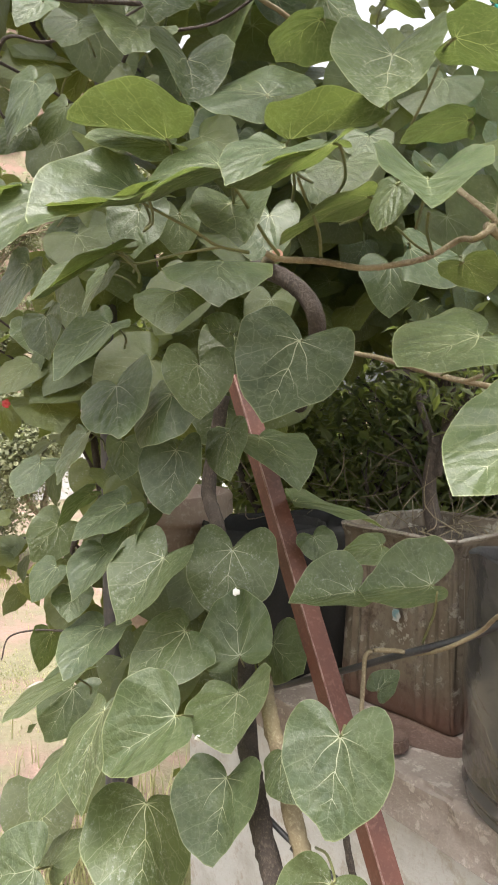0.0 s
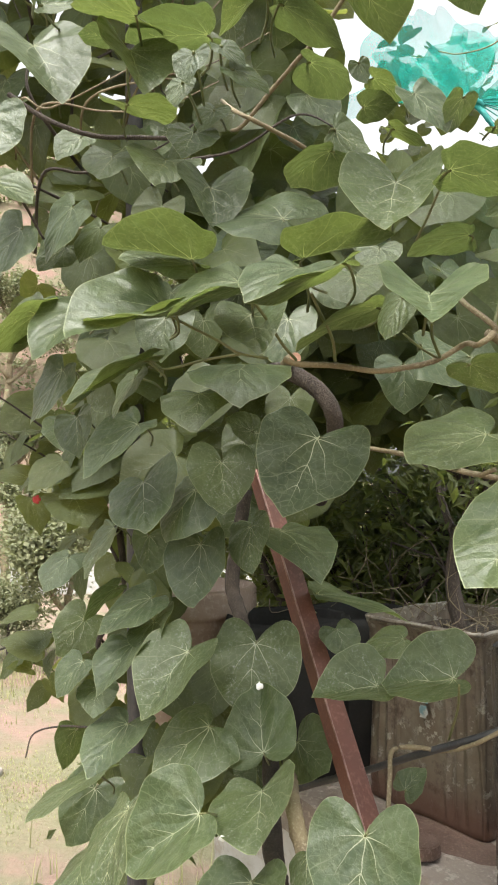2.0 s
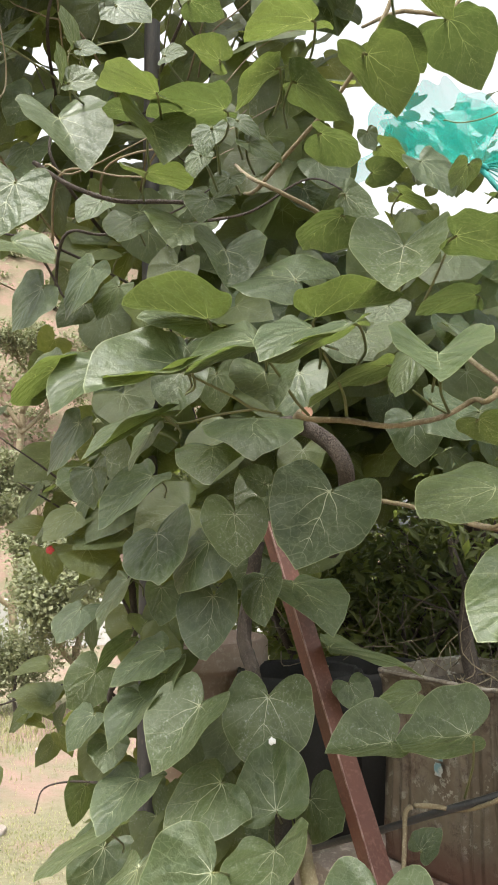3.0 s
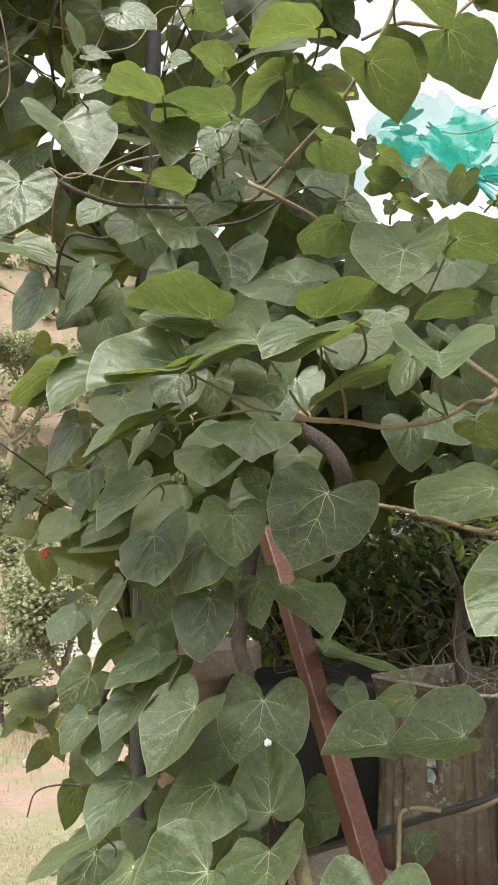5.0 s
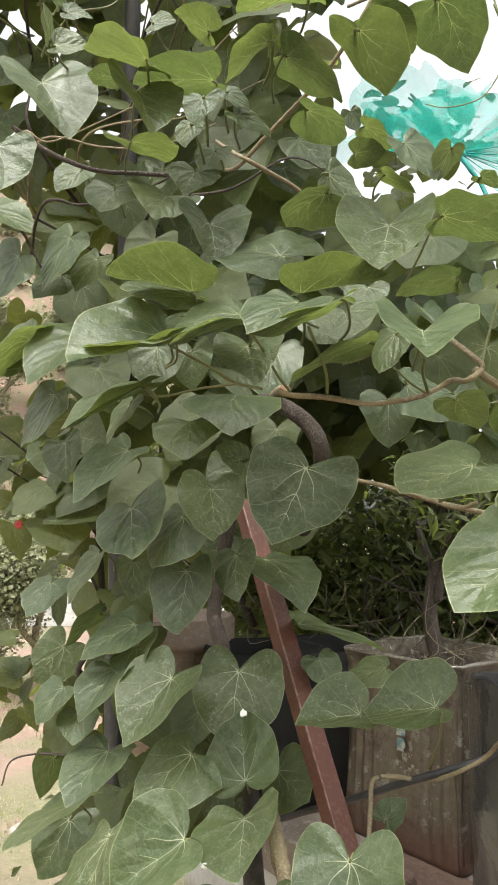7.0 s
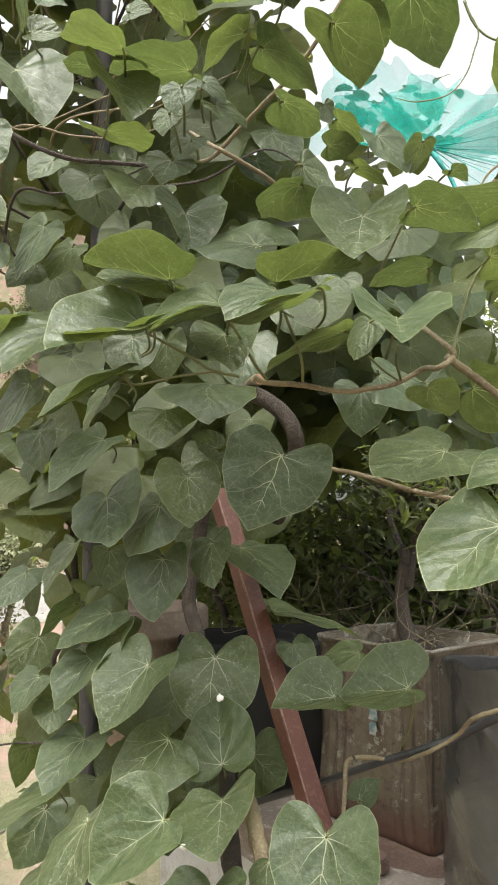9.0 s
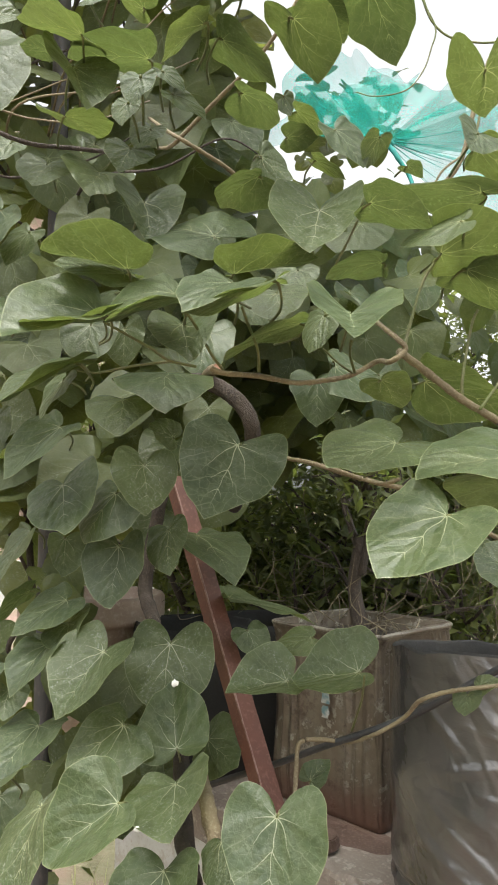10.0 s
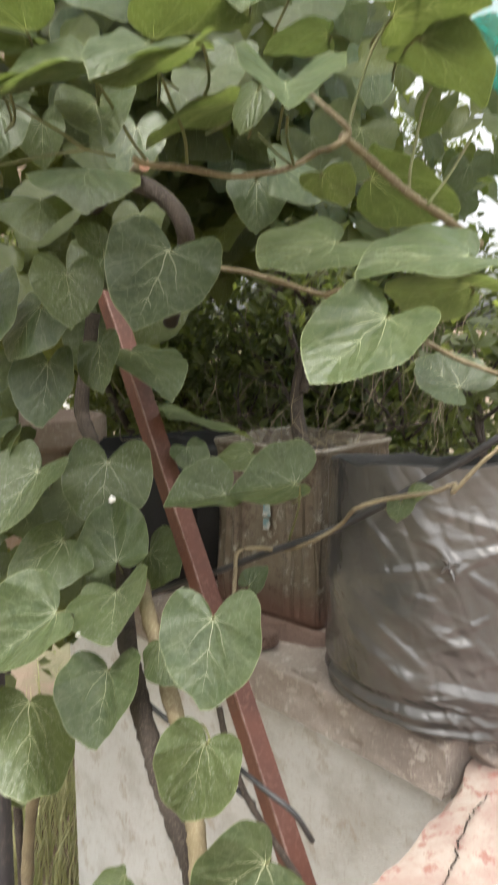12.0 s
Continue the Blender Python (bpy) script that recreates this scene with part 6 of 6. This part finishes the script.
# ---- shade net ----
def net_fan(knot, start, end, reach, pleats, overlap, sag, away, seed):
    """A gathered sheet that fans out from the knot; near it the pleats overlap."""
    rng = random.Random(seed)
    ph = [rng.uniform(0, 6.28) for _ in range(4)]
    verts, faces = [], []
    na, nr = 240, 24
    for i in range(na + 1):
        u = i / na
        for j in range(nr + 1):
            s = (j / nr) ** 1.3
            a = radians(start + (end - start) * u + overlap * (1 - 0.75 * s) * math.sin(u * pleats + ph[0] + 2 * math.sin(u * 9)))
            d = s * reach * (0.9 + 0.08 * math.sin(u * 17 + ph[1]) + 0.05 * math.sin(u * 41 + ph[2]))
            crease = 0.03 * s * (1.2 - s) * math.cos(u * pleats + ph[0]) + 0.05 * s * math.sin(u * 7 + 3 * s + ph[3])
            verts.append((knot.x + d * math.cos(a), knot.y + away * d + crease, knot.z + d * math.sin(a) - sag * s * s))
    for i in range(na):
        for j in range(nr):
            b = i * (nr + 1) + j
            faces.append((b, b + nr + 1, b + nr + 2, b + 1))
    return verts, faces


def shade_net():
    net = thing("shade_net", "gathered teal-green agricultural shade net against white sky", "shade net", (0, 0, 0))
    knot = Vector((0.339, 1.126, 2.090))
    for start, end, reach, pleats, overlap, sag, away, seed in ((-33, 30, 1.5, 44, 2.2, 0.0, 0.35, 1), (18, 50, 0.30, 11, 3, 0.0, 0.45, 5), (15, 150, 0.21, 17, 4, 0.0, 0.5, 2), (62, 176, 0.235, 21, 5, 0.0, 0.3, 3), (85, 172, 0.17, 9, 3, 0.0, 0.6, 4)):
        verts, faces = net_fan(knot, start, end, reach, pleats, overlap, sag, away, seed)
        child("net_sheet", mesh_from("net_sheet", verts, faces, M_NET), net)
    rng = random.Random(3)
    for k in range(11):
        a, out = radians(-32 + 58 * (k + rng.uniform(-0.4, 0.4)) / 10), rng.uniform(0.06, 0.2)
        far = knot + Vector((out * math.cos(a), out * 0.35 - 0.004, out * math.sin(a)))
        tube("strand", [tuple(knot - Vector((0, 0.004, 0))), tuple(knot.lerp(far, 0.5) + Vector((0, 0, rng.gauss(0, 0.003)))), tuple(far)], 0.0012, 0.0003, M_CORD if k % 2 else M_NET, net, 5, 4, 0.1, "", k)
    tube("tie_cord", [tuple(knot), (0.356, 1.115, 2.057), (0.374, 1.106, 2.019), (0.385, 1.097, 1.967)], 0.005, 0.0028, M_CORD, net, 7, 5, 0.2)
    tube("knot", [tuple(knot + Vector((-0.014, -0.004, 0.010))), tuple(knot + Vector((0, -0.008, 0))), tuple(knot + Vector((0.012, -0.004, -0.008)))], 0.006, 0.004, M_CORD, net, 8, 5, 0.3)
    return net


shade_net()


# ---- distance: trees, a low white wall, stones ----
def tree(x, y, height, seed, crown=0.9):
    tr = thing("tree", "hazy roadside tree with a thin pale trunk and an open crown", "tree", (x, y, float(ground_height(np.array(x), np.array(y))) - 0.05), "trees in the yard")
    tubes, ends = branchy((0, 0, 0), height * 0.38, 0.45, seed, 4, 0.028 * height)
    v, f = joined(tubes)
    child("trunk", mesh_from("trunk", v, f, M_BARK), tr)

    def place(rng):
        p, q = ends[rng.randrange(len(ends) // 3, len(ends))]
        return p.lerp(q, rng.uniform(0.2, 1.15)) + Vector((rng.gauss(0, 0.12), rng.gauss(0, 0.12), rng.gauss(0, 0.12))) * crown

    v, f = small_leaf_cloud(16000, place, (0.02, 0.055) if y < 8 else (0.03, 0.08), seed + 5, 0.36)
    child("crown", mesh_from("crown", v, f, M_TREE, None, False), tr, None, "", "stuff")
    return tr


for k, (x, y, h) in enumerate(((-1.75, 6.2, 1.75), (-3.5, 9.6, 2.6), (-1.6, 11.5, 2.6), (-4.4, 12.0, 3.2), (-2.6, 14.5, 3.4), (-0.4, 14.0, 3.2), (-6.0, 16.0, 3.8), (-4.6, 18.5, 4.0))):
    tree(x, y, h, 60 + k)

shrub("garden_shrub", "low grey-green bush at the edge of the yard", "shrub", (-2.35, 6.5, 0.0), 0.3, 0.6, 50, 6000, (0.025, 0.055), M_TREE, 0.02, 4, 0.3, 0.12)
def hill_scrub(clumps, each, seed):
    rng = random.Random(seed)
    centres = []
    for _ in range(clumps):
        y = rng.uniform(15, 36)
        x = rng.uniform(-0.55, 0.1) * y
        centres.append((x, y, float(ground_height(np.array(x), np.array(y))), rng.uniform(0.25, 0.8)))

    def place(r):
        x, y, z, size = centres[r.randrange(len(centres))]
        return Vector((x + r.gauss(0, size * 0.5), y + r.gauss(0, size * 0.5), z + abs(r.gauss(0, size * 0.4))))

    v, f = small_leaf_cloud(clumps * each, place, (0.07, 0.17), seed, 0.4)
    return tagged(new("hill_scrub", mesh_from("hill_scrub", v, f, M_TREE, None, False)), "pale dry scrub scattered over the pinkish hillside", "scrub", kind="stuff")


hill_scrub(420, 90, 12)
low_wall = box_bm((9.0, 0.25, 0.75), 0.02)
plain_structure("wall_far", low_wall, M_WHITE, pose(-4.6, 10.2, 0.36, 0, 0, 6), "low whitewashed boundary wall across the yard", "wall", False)


def stone(x, y, size, seed):
    bm = bmesh.new()
    bmesh.ops.create_icosphere(bm, subdivisions=3, radius=size)
    for v in bm.verts:
        v.co *= 1 + 0.25 * noise.noise(v.co / size * 1.3 + Vector((seed, 0, 0)))
        v.co.z *= 0.6
    me = bpy.data.meshes.new("stone")
    bm.to_mesh(me)
    bm.free()
    me.materials.append(M_CONCRETE)
    ob = new("stone", me)
    ob.location = (x, y, float(ground_height(np.array(x), np.array(y))) + size * 0.3)
    return tagged(ob, "rounded grey-brown fieldstone lying on the earth", "stone", "stones in the yard")


for k, (x, y, s) in enumerate(((-1.05, 3.6, 0.06), (-1.5, 3.9, 0.05), (-1.15, 4.9, 0.07), (-1.75, 5.4, 0.06))):
    stone(x, y, s, k)
